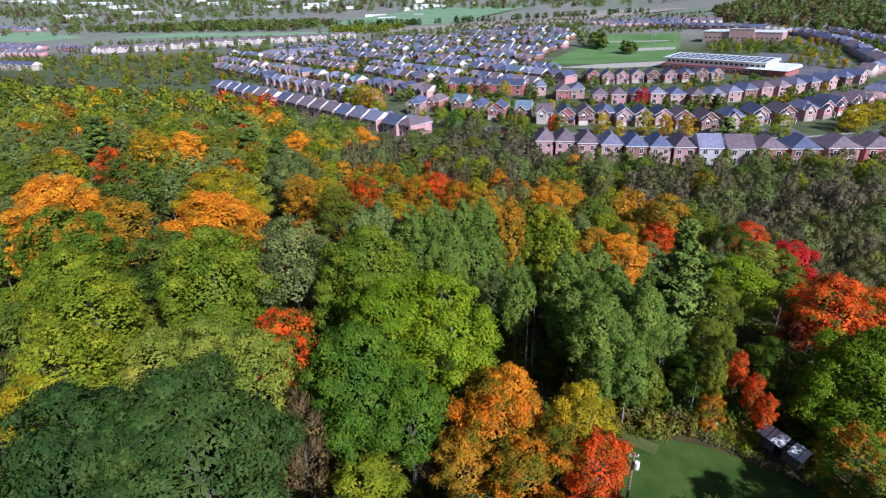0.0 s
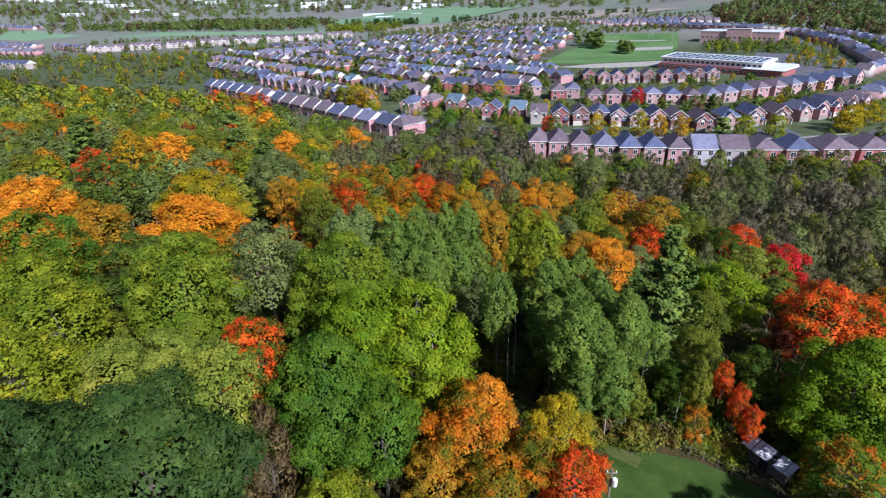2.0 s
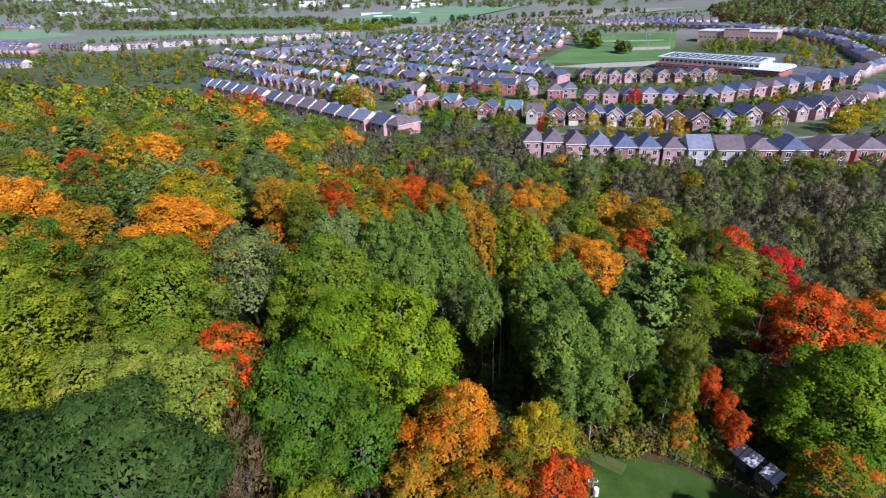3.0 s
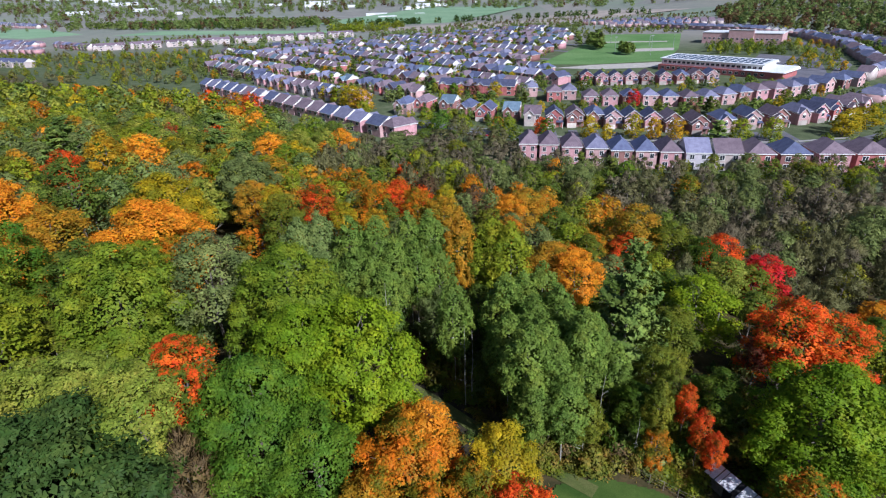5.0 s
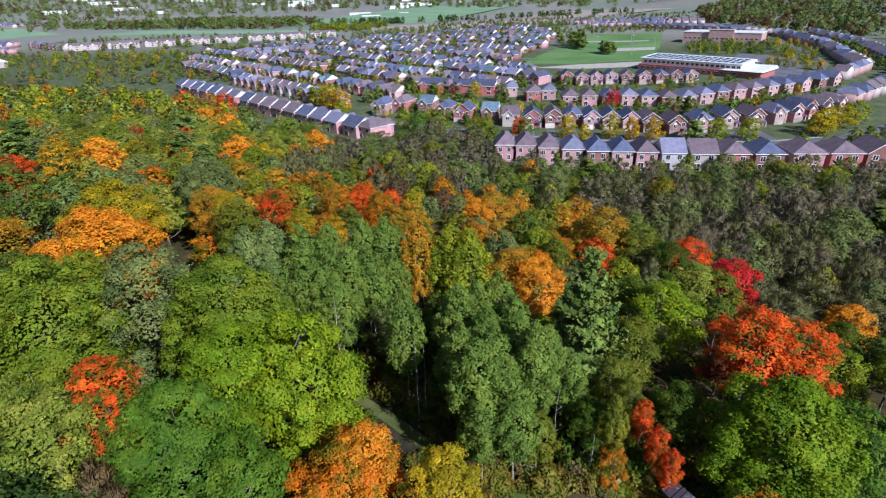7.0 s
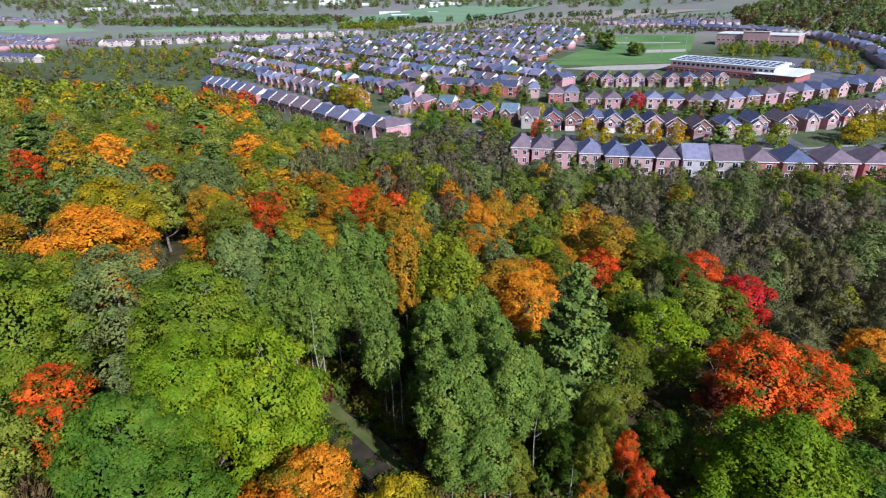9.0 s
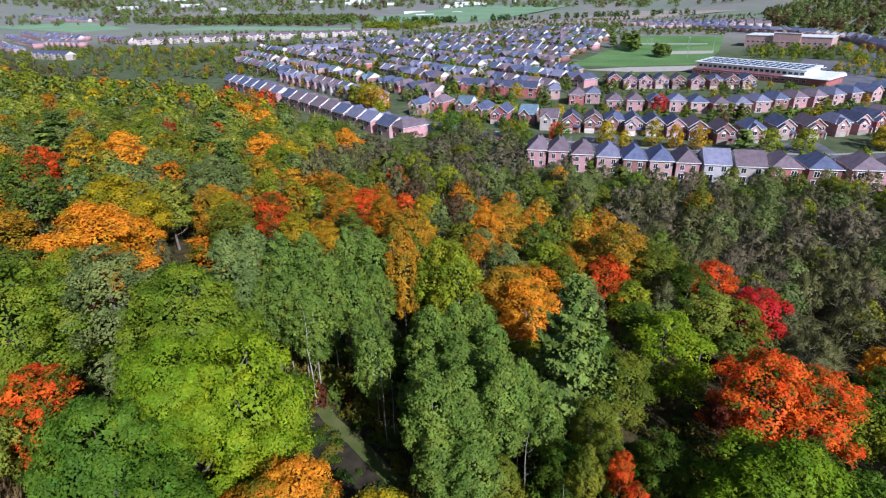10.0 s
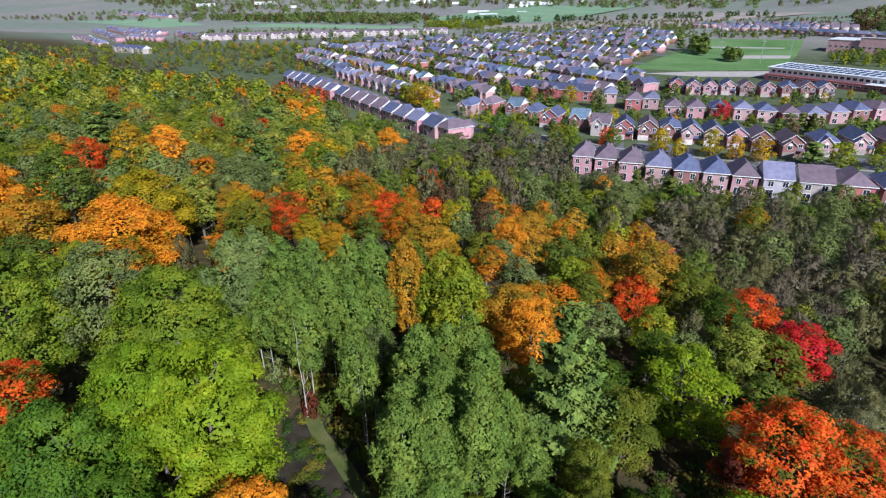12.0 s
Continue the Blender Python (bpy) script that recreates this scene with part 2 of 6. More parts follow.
TARP = surface("white_sheet_metal", (0.62, 0.62, 0.66), (0.74, 0.74, 0.78), 1.2, 12, 0.5, 0.4, 0.1, 0.05)
BLACK = surface("black_rubber_and_openings", (0.015, 0.015, 0.016), (0.03, 0.03, 0.032), 3, 20, 0.8, 0.3, 0.1, 0.1)


def ground_material():
    """Leaf litter under the wood, rough grass in the town, and beyond a patchwork of fields with haze put into their
    colours.
    """
    m, n, l, b = nodes_of("ground_soil_and_grass", 0.95, 0.1)
    geo = n.new("ShaderNodeNewGeometry")
    pos = geo.outputs["Position"]
    sep = n.new("ShaderNodeSeparateXYZ")
    l.new(pos, sep.inputs[0])
    litter = node_ramp(n, l, node_noise(n, l, pos, 0.5, 6, 0.65), [(0.3, (0.028, 0.03, 0.012)), (0.5, (0.06, 0.05, 0.022)), (0.7, (0.10, 0.07, 0.03))])
    grass = node_ramp(n, l, node_noise(n, l, pos, 0.12, 6, 0.65), [(0.3, (0.050, 0.072, 0.032)), (0.55, (0.092, 0.112, 0.056)), (0.75, (0.150, 0.155, 0.100))])
    v = n.new("ShaderNodeTexVoronoi")
    v.inputs["Scale"].default_value = 0.0042
    l.new(pos, v.inputs["Vector"])
    sc = n.new("ShaderNodeSeparateColor")
    l.new(v.outputs["Color"], sc.inputs[0])
    # field colours lifted towards pale blue-grey in place of haze
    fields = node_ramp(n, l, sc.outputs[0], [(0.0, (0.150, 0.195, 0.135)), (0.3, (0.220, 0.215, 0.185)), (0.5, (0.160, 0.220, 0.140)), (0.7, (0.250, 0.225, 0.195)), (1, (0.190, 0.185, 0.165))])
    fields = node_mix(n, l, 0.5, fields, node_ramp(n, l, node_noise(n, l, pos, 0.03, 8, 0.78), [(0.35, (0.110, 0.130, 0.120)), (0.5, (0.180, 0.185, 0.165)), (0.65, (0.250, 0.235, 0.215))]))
    s = n.new("ShaderNodeMath")
    s.operation = "MULTIPLY_ADD"
    s.inputs[1].default_value = 0.6
    l.new(sep.outputs[0], s.inputs[0])
    l.new(sep.outputs[1], s.inputs[2])
    wood = node_map(n, l, s.outputs[0], 190, 215, 0, 1)
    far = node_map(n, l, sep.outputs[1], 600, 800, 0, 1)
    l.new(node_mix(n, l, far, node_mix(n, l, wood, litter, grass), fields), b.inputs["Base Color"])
    bp = n.new("ShaderNodeBump")
    bp.inputs["Strength"].default_value, bp.inputs["Distance"].default_value = 0.6, 0.15
    l.new(node_noise(n, l, pos, 2.5, 6, 0.7), bp.inputs["Height"])
    l.new(bp.outputs["Normal"], b.inputs["Normal"])
    return m


GROUND = ground_material()


# ---- mesh helpers ----
def smooth(a, b, v):
    u = min(max((v - a) / (b - a), 0.0), 1.0)
    return u * u * (3 - 2 * u)


def land(x, y):
    """Height of the ground: a wooded rise that falls away to the town, and high ground far beyond."""
    near = 13.5 * (1 - smooth(60, 185, y + 0.6 * x)) + 0.3 * noise.noise((x * 0.05, y * 0.05, 0.5)) * (1 - smooth(150, 200, y))
    return near + 75 * smooth(1500, 3600, y - 0.25 * x) + 40 * smooth(420, 1000, x + 0.12 * y - 60) * smooth(500, 1100, y)


class Shape:
    """Collects faces of one mesh, with a material slot for each."""

    def __init__(self):
        self.v, self.f, self.s = [], [], []

    def face(self, pts, slot=0):
        k = len(self.v)
        self.v += [tuple(p) for p in pts]
        self.f.append(tuple(range(k, k + len(pts))))
        self.s.append(slot)
        return self

    def block(self, x0, y0, z0, x1, y1, z1, slot=0):
        k = len(self.v)
        self.v += [(x0, y0, z0), (x1, y0, z0), (x1, y1, z0), (x0, y1, z0), (x0, y0, z1), (x1, y0, z1), (x1, y1, z1), (x0, y1, z1)]
        for q in ((0, 3, 2, 1), (4, 5, 6, 7), (0, 1, 5, 4), (1, 2, 6, 5), (2, 3, 7, 6), (3, 0, 4, 7)):
            self.f.append(tuple(k + i for i in q))
            self.s.append(slot)
        return self

    def hull(self, low, high, slot=0):
        """A solid between two rings of as many points."""
        k, n = len(self.v), len(low)
        self.v += [tuple(p) for p in low] + [tuple(p) for p in high]
        self.f += [tuple(k + i for i in reversed(range(n))), tuple(k + n + i for i in range(n))]
        self.f += [(k + i, k + (i + 1) % n, k + n + (i + 1) % n, k + n + i) for i in range(n)]
        self.s += [slot] * (n + 2)
        return self

    def tube(self, pts, radii, sides=6, slot=0):
        """A tapered round stem along points."""
        k = len(self.v)
        for i, p in enumerate(pts):
            p = Vector(p)
            d = Vector(pts[min(i + 1, len(pts) - 1)]) - Vector(pts[max(i - 1, 0)])
            q = d.to_track_quat("Z", "X")
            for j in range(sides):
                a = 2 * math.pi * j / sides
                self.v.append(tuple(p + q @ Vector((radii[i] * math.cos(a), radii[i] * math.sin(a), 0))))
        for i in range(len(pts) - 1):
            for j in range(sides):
                a, b = k + i * sides + j, k + i * sides + (j + 1) % sides
                self.f.append((a, b, b + sides, a + sides))
                self.s.append(slot)
        self.f.append(tuple(k + (len(pts) - 1) * sides + j for j in range(sides)))
        self.s.append(slot)
        return self

    def mesh(self, name, *mats):
        me = bpy.data.meshes.new(name)
        me.from_pydata(self.v, [], self.f)
        for m in mats:
            me.materials.append(m)
        me.polygons.foreach_set("material_index", self.s)
        me.update()
        return me


def part(name, shape, mats, parent, label=""):
    mats = mats if isinstance(mats, (list, tuple)) else [mats]
    ob = new(name, shape.mesh(name, *mats) if isinstance(shape, Shape) else shape)
    ob.parent = parent
    return tagged(ob, label) if label else ob


def thing(name, m, label, category, group=""):
    ob = new(name)
    ob.matrix_world = m
    return tagged(ob, label, category, group)


def setting(name, shape, mat):
    return tagged(new(name, shape.mesh(name, mat)), kind="structure")

# ---- ground ----
xs = sorted(set([-4200, -3400, -2700, -2100, -1650, -1300, -1000, -800, -650, -540, -450, -380, -320, -270, -230] + list(range(-200, 161, 4))
                + [180, 210, 250, 300, 360, 430, 520, 620, 740, 880, 1040, 1300, 1650, 2100, 2700, 3400, 4200]))
ys = sorted(set([-300, -150, -80, -40, -20] + list(range(0, 361, 4)) + [390, 430, 480, 540, 610, 690, 780, 880, 1000, 1150, 1350, 1550, 1800, 2100, 2400, 2700, 3000, 3300, 3600, 3900, 4300]))
me = bpy.data.meshes.new("ground")
vs = [(x, y, land(x, y)) for y in ys for x in xs]
W = len(xs)
me.from_pydata(vs, [], [(j * W + i, j * W + i + 1, (j + 1) * W + i + 1, (j + 1) * W + i) for j in range(len(ys) - 1) for i in range(W - 1)])
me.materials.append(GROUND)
for p in me.polygons:
    p.use_smooth = True
tagged(new("ground", me), kind="structure")


def strip(name, pts, width, lift, mat, step=6.0):
    """A ribbon of ground cover along a line, laid on the land, with edges that go down into it."""
    line = [Vector(pts[0])]
    for a, b in zip(pts, pts[1:]):
        a, b = Vector(a), Vector(b)
        k = max(1, int((b - a).length / step))
        line += [a.lerp(b, (i + 1) / k) for i in range(k)]
    s, rows = Shape(), []
    for i, p in enumerate(line):
        d = (line[min(i + 1, len(line) - 1)] - line[max(i - 1, 0)]).normalized()
        o = Vector((-d.y, d.x)) * width / 2
        rows.append([(q.x, q.y, land(q.x, q.y) + lift) for q in (p - o, p + o)])
    for (a, b), (c, d) in zip(rows, rows[1:]):
        s.face([a, c, d, b])
        s.face([(a[0], a[1], a[2] - lift - 0.3), (c[0], c[1], c[2] - lift - 0.3), c, a])
        s.face([b, d, (d[0], d[1], d[2] - lift - 0.3), (b[0], b[1], b[2] - lift - 0.3)])
    return setting(name, s, mat)


def patch(name, pts, lift, mat):
    """A piece of ground cover with a given outline."""
    s = Shape()
    s.hull([(x, y, land(x, y) - 0.3) for x, y in pts], [(x, y, land(x, y) + lift) for x, y in pts])
    return setting(name, s, mat)


def sheet(name, poly, lift, mat, cell=1.0):
    """Ground cover that follows the land closely inside an outline."""
    s = Shape()
    xs_, ys_ = [q[0] for q in poly], [q[1] for q in poly]
    for i in range(int((max(xs_) - min(xs_)) / cell)):
        for j in range(int((max(ys_) - min(ys_)) / cell)):
            x, y = min(xs_) + i * cell, min(ys_) + j * cell
            if inside(poly, x + cell / 2, y + cell / 2):
                s.face([(a, b, land(a, b) + lift) for a, b in ((x, y), (x + cell, y), (x + cell, y + cell), (x, y + cell))])
    return setting(name, s, mat)


def inside(poly, x, y):
    hit = False
    for (x0, y0), (x1, y1) in zip(poly, poly[1:] + poly[:1]):
        if (y0 > y) != (y1 > y) and x < (x1 - x0) * (y - y0) / (y1 - y0) + x0:
            hit = not hit
    return hit


# ---- trees ----
def unit(v):
    return v / (np.linalg.norm(v, axis=-1, keepdims=True) + 1e-9)


def raw_mesh(name, v, mat, out=None, own_part=0.32):
    """Separate faces of three or four corners from an array (faces, corners, 3); out: which way the leaf mass faces there."""
    n, c = v.shape[:2]
    me = bpy.data.meshes.new(name)
    me.vertices.add(c * n)
    me.vertices.foreach_set("co", v.reshape(-1).astype(np.float32))
    me.loops.add(c * n)
    me.loops.foreach_set("vertex_index", np.arange(c * n, dtype=np.int32))
    me.polygons.add(n)
    me.polygons.foreach_set("loop_start", np.arange(0, c * n, c, dtype=np.int32))
    me.update(calc_edges=True)
    if out is not None:
        own = unit(np.cross(v[:, 1] - v[:, 0], v[:, 2] - v[:, 0]))
        own *= np.where((own * out).sum(1) < 0, -1, 1)[:, None]
        soft_normals(me, np.repeat(unit((1 - own_part) * out + own_part * own), c, 0))
    me.materials.append(mat)
    return me


def soft_normals(me, nor):
    """A leaf shades partly with the billow of foliage that it belongs to."""
    me.attributes.new("custom_normal", "FLOAT_VECTOR", "POINT").data.foreach_set("vector", nor.reshape(-1).astype(np.float32))


def leaf_faces(at, out, size, rng, long=1.0, jitter=0.42, tri=False):
    """Small folded leaf clumps at the given points, turned outward with a scatter."""
    n = len(at)
    nor = unit(out + rng.normal(0, jitter, (n, 3)) + (0, 0, 0.15))
    a = unit(np.cross(nor, rng.normal(0, 1, (n, 3))))
    b = np.cross(nor, a)
    w = (size * rng.uniform(0.6, 1.3, n))[:, None]
    if tri:
        return np.stack([at - a * w * 0.55 * long - b * w * 0.3, at + a * w * 0.55 * long - b * w * 0.3, at + b * w * 0.6], 1)
    return np.stack([at - a * w * 0.5 * long, at - b * w * 0.36 + nor * w * 0.12, at + a * w * 0.5 * long, at + b * w * 0.36 + nor * w * 0.12], 1)


def leaves_mesh(name, at, out, size, rng, long=1.0, jitter=0.42, tri=False):
    return raw_mesh(name, leaf_faces(at, out, size, rng, long, jitter, tri), LEAF["mid"], unit(out))


def lobe_set(rng, r, z0, z1, lobes, lobe, peak):
    """Centres and radii of the billows of a crown, spread over its outside."""
    hz, mid = (z1 - z0) / 2, (z0 + z1) / 2
    i = np.arange(lobes)
    z = 1 - 1.72 * (i + 0.3) / lobes + rng.normal(0, 0.06, lobes)
    th = i * 2.39996 + rng.normal(0, 0.35, lobes)
    ring = np.sqrt(np.clip(1 - np.clip(z, -0.95, 0.97) ** 2, 0.02, 1)) * (1 - 0.16 * peak * (z + 0.3))
    lr = rng.uniform(*lobe, lobes) * r
    f = rng.uniform(0.88, 1.08, lobes)
    c = np.stack([ring * np.cos(th) * (r - 0.85 * lr) * f, ring * np.sin(th) * (r - 0.85 * lr) * f, mid + z * (hz - 0.7 * lr) * rng.uniform(0.92, 1.05, lobes)], 1)
    return c, lr, mid


def profile(form, u):
    """Half-width of a crown from its foot (0) to its tip (1)."""
    if form == "plume":
        return np.where(u < 0.42, 0.42 + 0.58 * np.sin(u / 0.42 * math.pi / 2), np.clip(1 - (np.clip(u - 0.42, 0, 1) / 0.58) ** 1.7, 0, 1) ** 0.85 + 0.04)
    return np.where(u < 0.42, 0.72 + 0.28 * np.sqrt(np.clip(1 - ((0.42 - u) / 0.42) ** 2, 0, 1)), np.sqrt(np.clip(1 - ((u - 0.42) / 0.58) ** 2, 0, 1)))


def spray_crown(name, seed, r, z0, z1, lobes, sprays, leaves, leaf, form="dome", lobe=(0.24, 0.40), tall=0.85, spread=2.0, shell=0.3, wide=1.7):
    """A crown of uneven boughs; every bough carries sprays, and every spray is a rosette of pointed leaves. A looser layer of leaves fills the inside."""
    rng = np.random.default_rng(seed)
    i = np.arange(lobes)
    u = np.clip(1 - (i + 0.35) / lobes * 0.98 + rng.normal(0, 0.02, lobes), 0.02, 0.99)
    th = i * 2.39996 + rng.normal(0, 0.35, lobes)
    lr = rng.uniform(*lobe, lobes) * r * (0.75 + 0.25 * np.minimum(1, 1.6 * profile(form, u)))
    ring = np.clip(profile(form, u) * r * rng.uniform(0.74, 1.06, lobes) - 0.72 * lr, 0, None)
    c = np.stack([ring * np.cos(th), ring * np.sin(th), z0 + (z1 - z0) * u - 0.62 * lr * tall * u + rng.normal(0, 0.10, lobes) * lr], 1)
    mid = z0 + 0.35 * (z1 - z0)
    away = unit((c - (0, 0, mid)) * (1, 1, 0.7 if form == "dome" else 0.25) + 1e-6)
    flat = np.array((1, 1, tall))

    def scatter(m, lo, hi, pull):
        k = rng.choice(lobes, m, p=lr**2 / (lr**2).sum())
        d = unit(rng.normal(0, 1, (m, 3)) + pull * away[k] + (0, 0, 0.35))
        at = c[k] + d * (lr[k] * rng.uniform(lo, hi, m))[:, None] * flat
        deep = np.zeros(m, bool)
        for q in range(lobes):
            deep |= (((at - c[q]) / flat) ** 2).sum(1) < (0.72 * lr[q]) ** 2 * (k != q)
        return at[~deep], unit(d[~deep] / flat)

    at, d = scatter(lobes * sprays, 0.84, 1.12, 0.8)
    top = unit(0.75 * d + rng.normal(0, 0.32, d.shape) + (0, 0, 0.35))
    t1 = unit(np.cross(top, rng.normal(0, 1, d.shape)))
    t2 = np.cross(top, t1)
    at, d, top, t1, t2 = (np.repeat(q, leaves, 0) for q in (at, d, top, t1, t2))
    n = len(at)
    an, rho = rng.uniform(0, 6.283, (n, 1)), np.sqrt(rng.random((n, 1)))
    size = spread * leaf
    a = np.cos(an) * t1 + np.sin(an) * t2
    at = at + a * rho * size - top * rho**2 * size * 0.45 + rng.normal(0, 0.10 * size, (n, 3))
    a = unit(a - 0.40 * top + rng.normal(0, 0.28, (n, 3)))
    nor = unit(top + 0.45 * a * rho + rng.normal(0, 0.22, (n, 3)))
    b = np.cross(nor, a)
    w = leaf * rng.uniform(0.65, 1.25, (n, 1))
    outer = np.stack([at + b * w * 0.42, at - b * w * 0.42, at + a * w * 1.1], 1)
    at, d2 = scatter(int(n * shell), 0.5, 0.74, 0.5)
    inner = leaf_faces(at, d2, np.full(len(at), leaf * wide * 0.8), rng, 1.0, 0.4, True)
    m = max(8, int(n * shell * 0.75))
    uu, aa = rng.uniform(0.06, 0.88, m), rng.uniform(0, 6.283, m)
    d3 = unit(np.stack([np.cos(aa), np.sin(aa), 0.2 + 1.2 * uu], 1))
    pr = profile(form, uu) * r * rng.uniform(0.5, 0.7, m)
    core = leaf_faces(np.stack([pr * np.cos(aa), pr * np.sin(aa), z0 + (z1 - z0) * uu], 1), d3, np.full(m, leaf * wide * 0.85), rng, 1.0, 0.4, True)
    return raw_mesh(name, np.concatenate([outer, inner, core]), LEAF["mid"], np.concatenate([unit(0.6 * nor + 0.4 * d), d2, d3]), 0.35)


def trunk_mesh(name, seed, h, z0, r, base, limbs, mat, lean=0.03, sides=7):
    rng = random.Random(seed)
    s = Shape()
    pts = [Vector((rng.uniform(-lean, lean) * h * t, rng.uniform(-lean, lean) * h * t, h * 0.86 * t - 0.5 * (t == 0))) for t in (0, 0.15, 0.35, 0.6, 0.8, 1)]
    s.tube(pts, [base * 1.35, base, base * 0.85, base * 0.6, base * 0.38, base * 0.12], sides)
    for i in range(limbs):
        t = rng.uniform(0.25, 0.9)
        k = t * 5
        a = pts[int(k)].lerp(pts[min(int(k) + 1, 5)], k - int(k))
        an, reach = rng.uniform(0, 6.28) , r * rng.uniform(0.5, 0.85) * (1.15 - 0.5 * t)
        b = a + Vector((math.cos(an) * reach, math.sin(an) * reach, reach * rng.uniform(0.35, 0.9)))
        w = base * 0.42 * (1.1 - 0.7 * t)
        mid = a.lerp(b, 0.5) + Vector((0, 0, -0.08 * reach))
        s.tube([a, mid, b], [w, w * 0.65, w * 0.2], 5)
        c = mid + Vector((math.cos(an + 0.8), math.sin(an + 0.8), 0.9)) * reach * 0.4
        s.tube([mid, c], [w * 0.5, w * 0.12], 4)
    return s.mesh(name, mat)


def pine_crown(name, seed, r, h, n, leaf):
    """Layered boughs that reach out flat and turn up at the tips, uneven in length, with air between them."""
    rng = np.random.default_rng(seed)
    boughs = 42 if n > 3000 else 30 if n > 600 else 16
    at, out = [], []
    for k in range(boughs):
        f = (k + rng.random()) / boughs
        z = h * (0.16 + 0.80 * f)
        an = 2.39996 * k + rng.normal(0, 0.3)
        L = (r * (1 - f) ** 0.6 + 0.5) * rng.uniform(0.55, 1.2)
        m = max(4, int(n / boughs * (0.35 + 0.9 * L / r)))
        u = rng.random(m) ** 0.6
        side = rng.normal(0, 0.30 * L * np.sqrt(np.clip(u * (1.15 - u), 0.03, 1)))
        x = u * L
        rise = 0.10 * x + 0.22 * L * u**3
        at.append(np.stack([x * np.cos(an) - side * np.sin(an), x * np.sin(an) + side * np.cos(an), z + rise - 0.12 * np.abs(side) + rng.normal(0, 0.09 + 0.02 * r, m)], 1))
        out.append(np.stack([0.35 * np.cos(an) + 0 * u, 0.35 * np.sin(an) + 0 * u, 0.9 + 0 * u], 1))
    top = rng.normal(0, 1, (max(6, n // 40), 3)) * (0.12 * r, 0.12 * r, 0.02 * h) + (0, 0, h * 0.98)
    at, out = np.concatenate(at + [top]), np.concatenate(out + [np.tile((0, 0, 1.0), (len(top), 1))])
    return leaves_mesh(name, at, out, np.full(len(at), leaf), rng, 1.5, 0.5, True)


def twig_crown(name, seed, r, z0, z1, lobes, per, wide, hearts, leaf):
    """Upswept plumes of fine twigs over a thin haze of finer ones."""
    rng = np.random.default_rng(seed)
    c, lr, mid = lobe_set(rng, r, z0, z1, lobes, (0.30, 0.46), 1.0)
    away = unit((c - (0, 0, mid)) * (1, 1, 0.6) + 1e-6)
    flat = np.array((0.95, 0.95, 1.05))
    k = np.repeat(np.arange(lobes), per)
    d = unit(rng.normal(0, 0.75, (len(k), 3)) + 0.7 * away[k] + (0, 0, 0.6))
    spot = c[k] + d * (lr[k] * rng.uniform(0.55, 0.95, len(k)))[:, None] * flat
    way = unit(0.9 * d + (0, 0, 0.4) + rng.normal(0, 0.3, d.shape))
    long = (lr[k] * rng.uniform(0.15, 0.4, len(k)))[:, None]
    side = unit(np.cross(way, d + rng.normal(0, 0.3, d.shape))) * wide * rng.uniform(0.6, 1.4, (len(k), 1))
    turn = np.where((np.cross(side, way) * d).sum(1, keepdims=True) < 0, -1, 1)
    twigs = np.stack([spot - way * long - side * turn, spot - way * long * 0.6 + side * turn, spot + way * long], 1)
    q = rng.choice(lobes, hearts, p=lr**2 / (lr**2).sum())
    d2 = unit(rng.normal(0, 1, (hearts, 3)) + 0.6 * away[q] + (0, 0, 0.3))
    heart = leaf_faces(c[q] + d2 * (lr[q] * rng.uniform(0.4, 0.85, hearts))[:, None] * flat, d2, np.full(hearts, leaf), rng, 1.5, 0.3, True)
    d3 = unit(rng.normal(0, 1, (hearts // 3, 3)) + (0, 0, 0.3))
    deep = leaf_faces((0, 0, mid) + d3 * (0.62 * r, 0.62 * r, 0.32 * (z1 - z0)), d3, np.full(len(d3), 1.6 * leaf), rng, 1.0, 0.15, True)
    return raw_mesh(name, np.concatenate([twigs, heart, deep]), LEAF["twig"], np.concatenate([d, d2, d3]), 0.2)


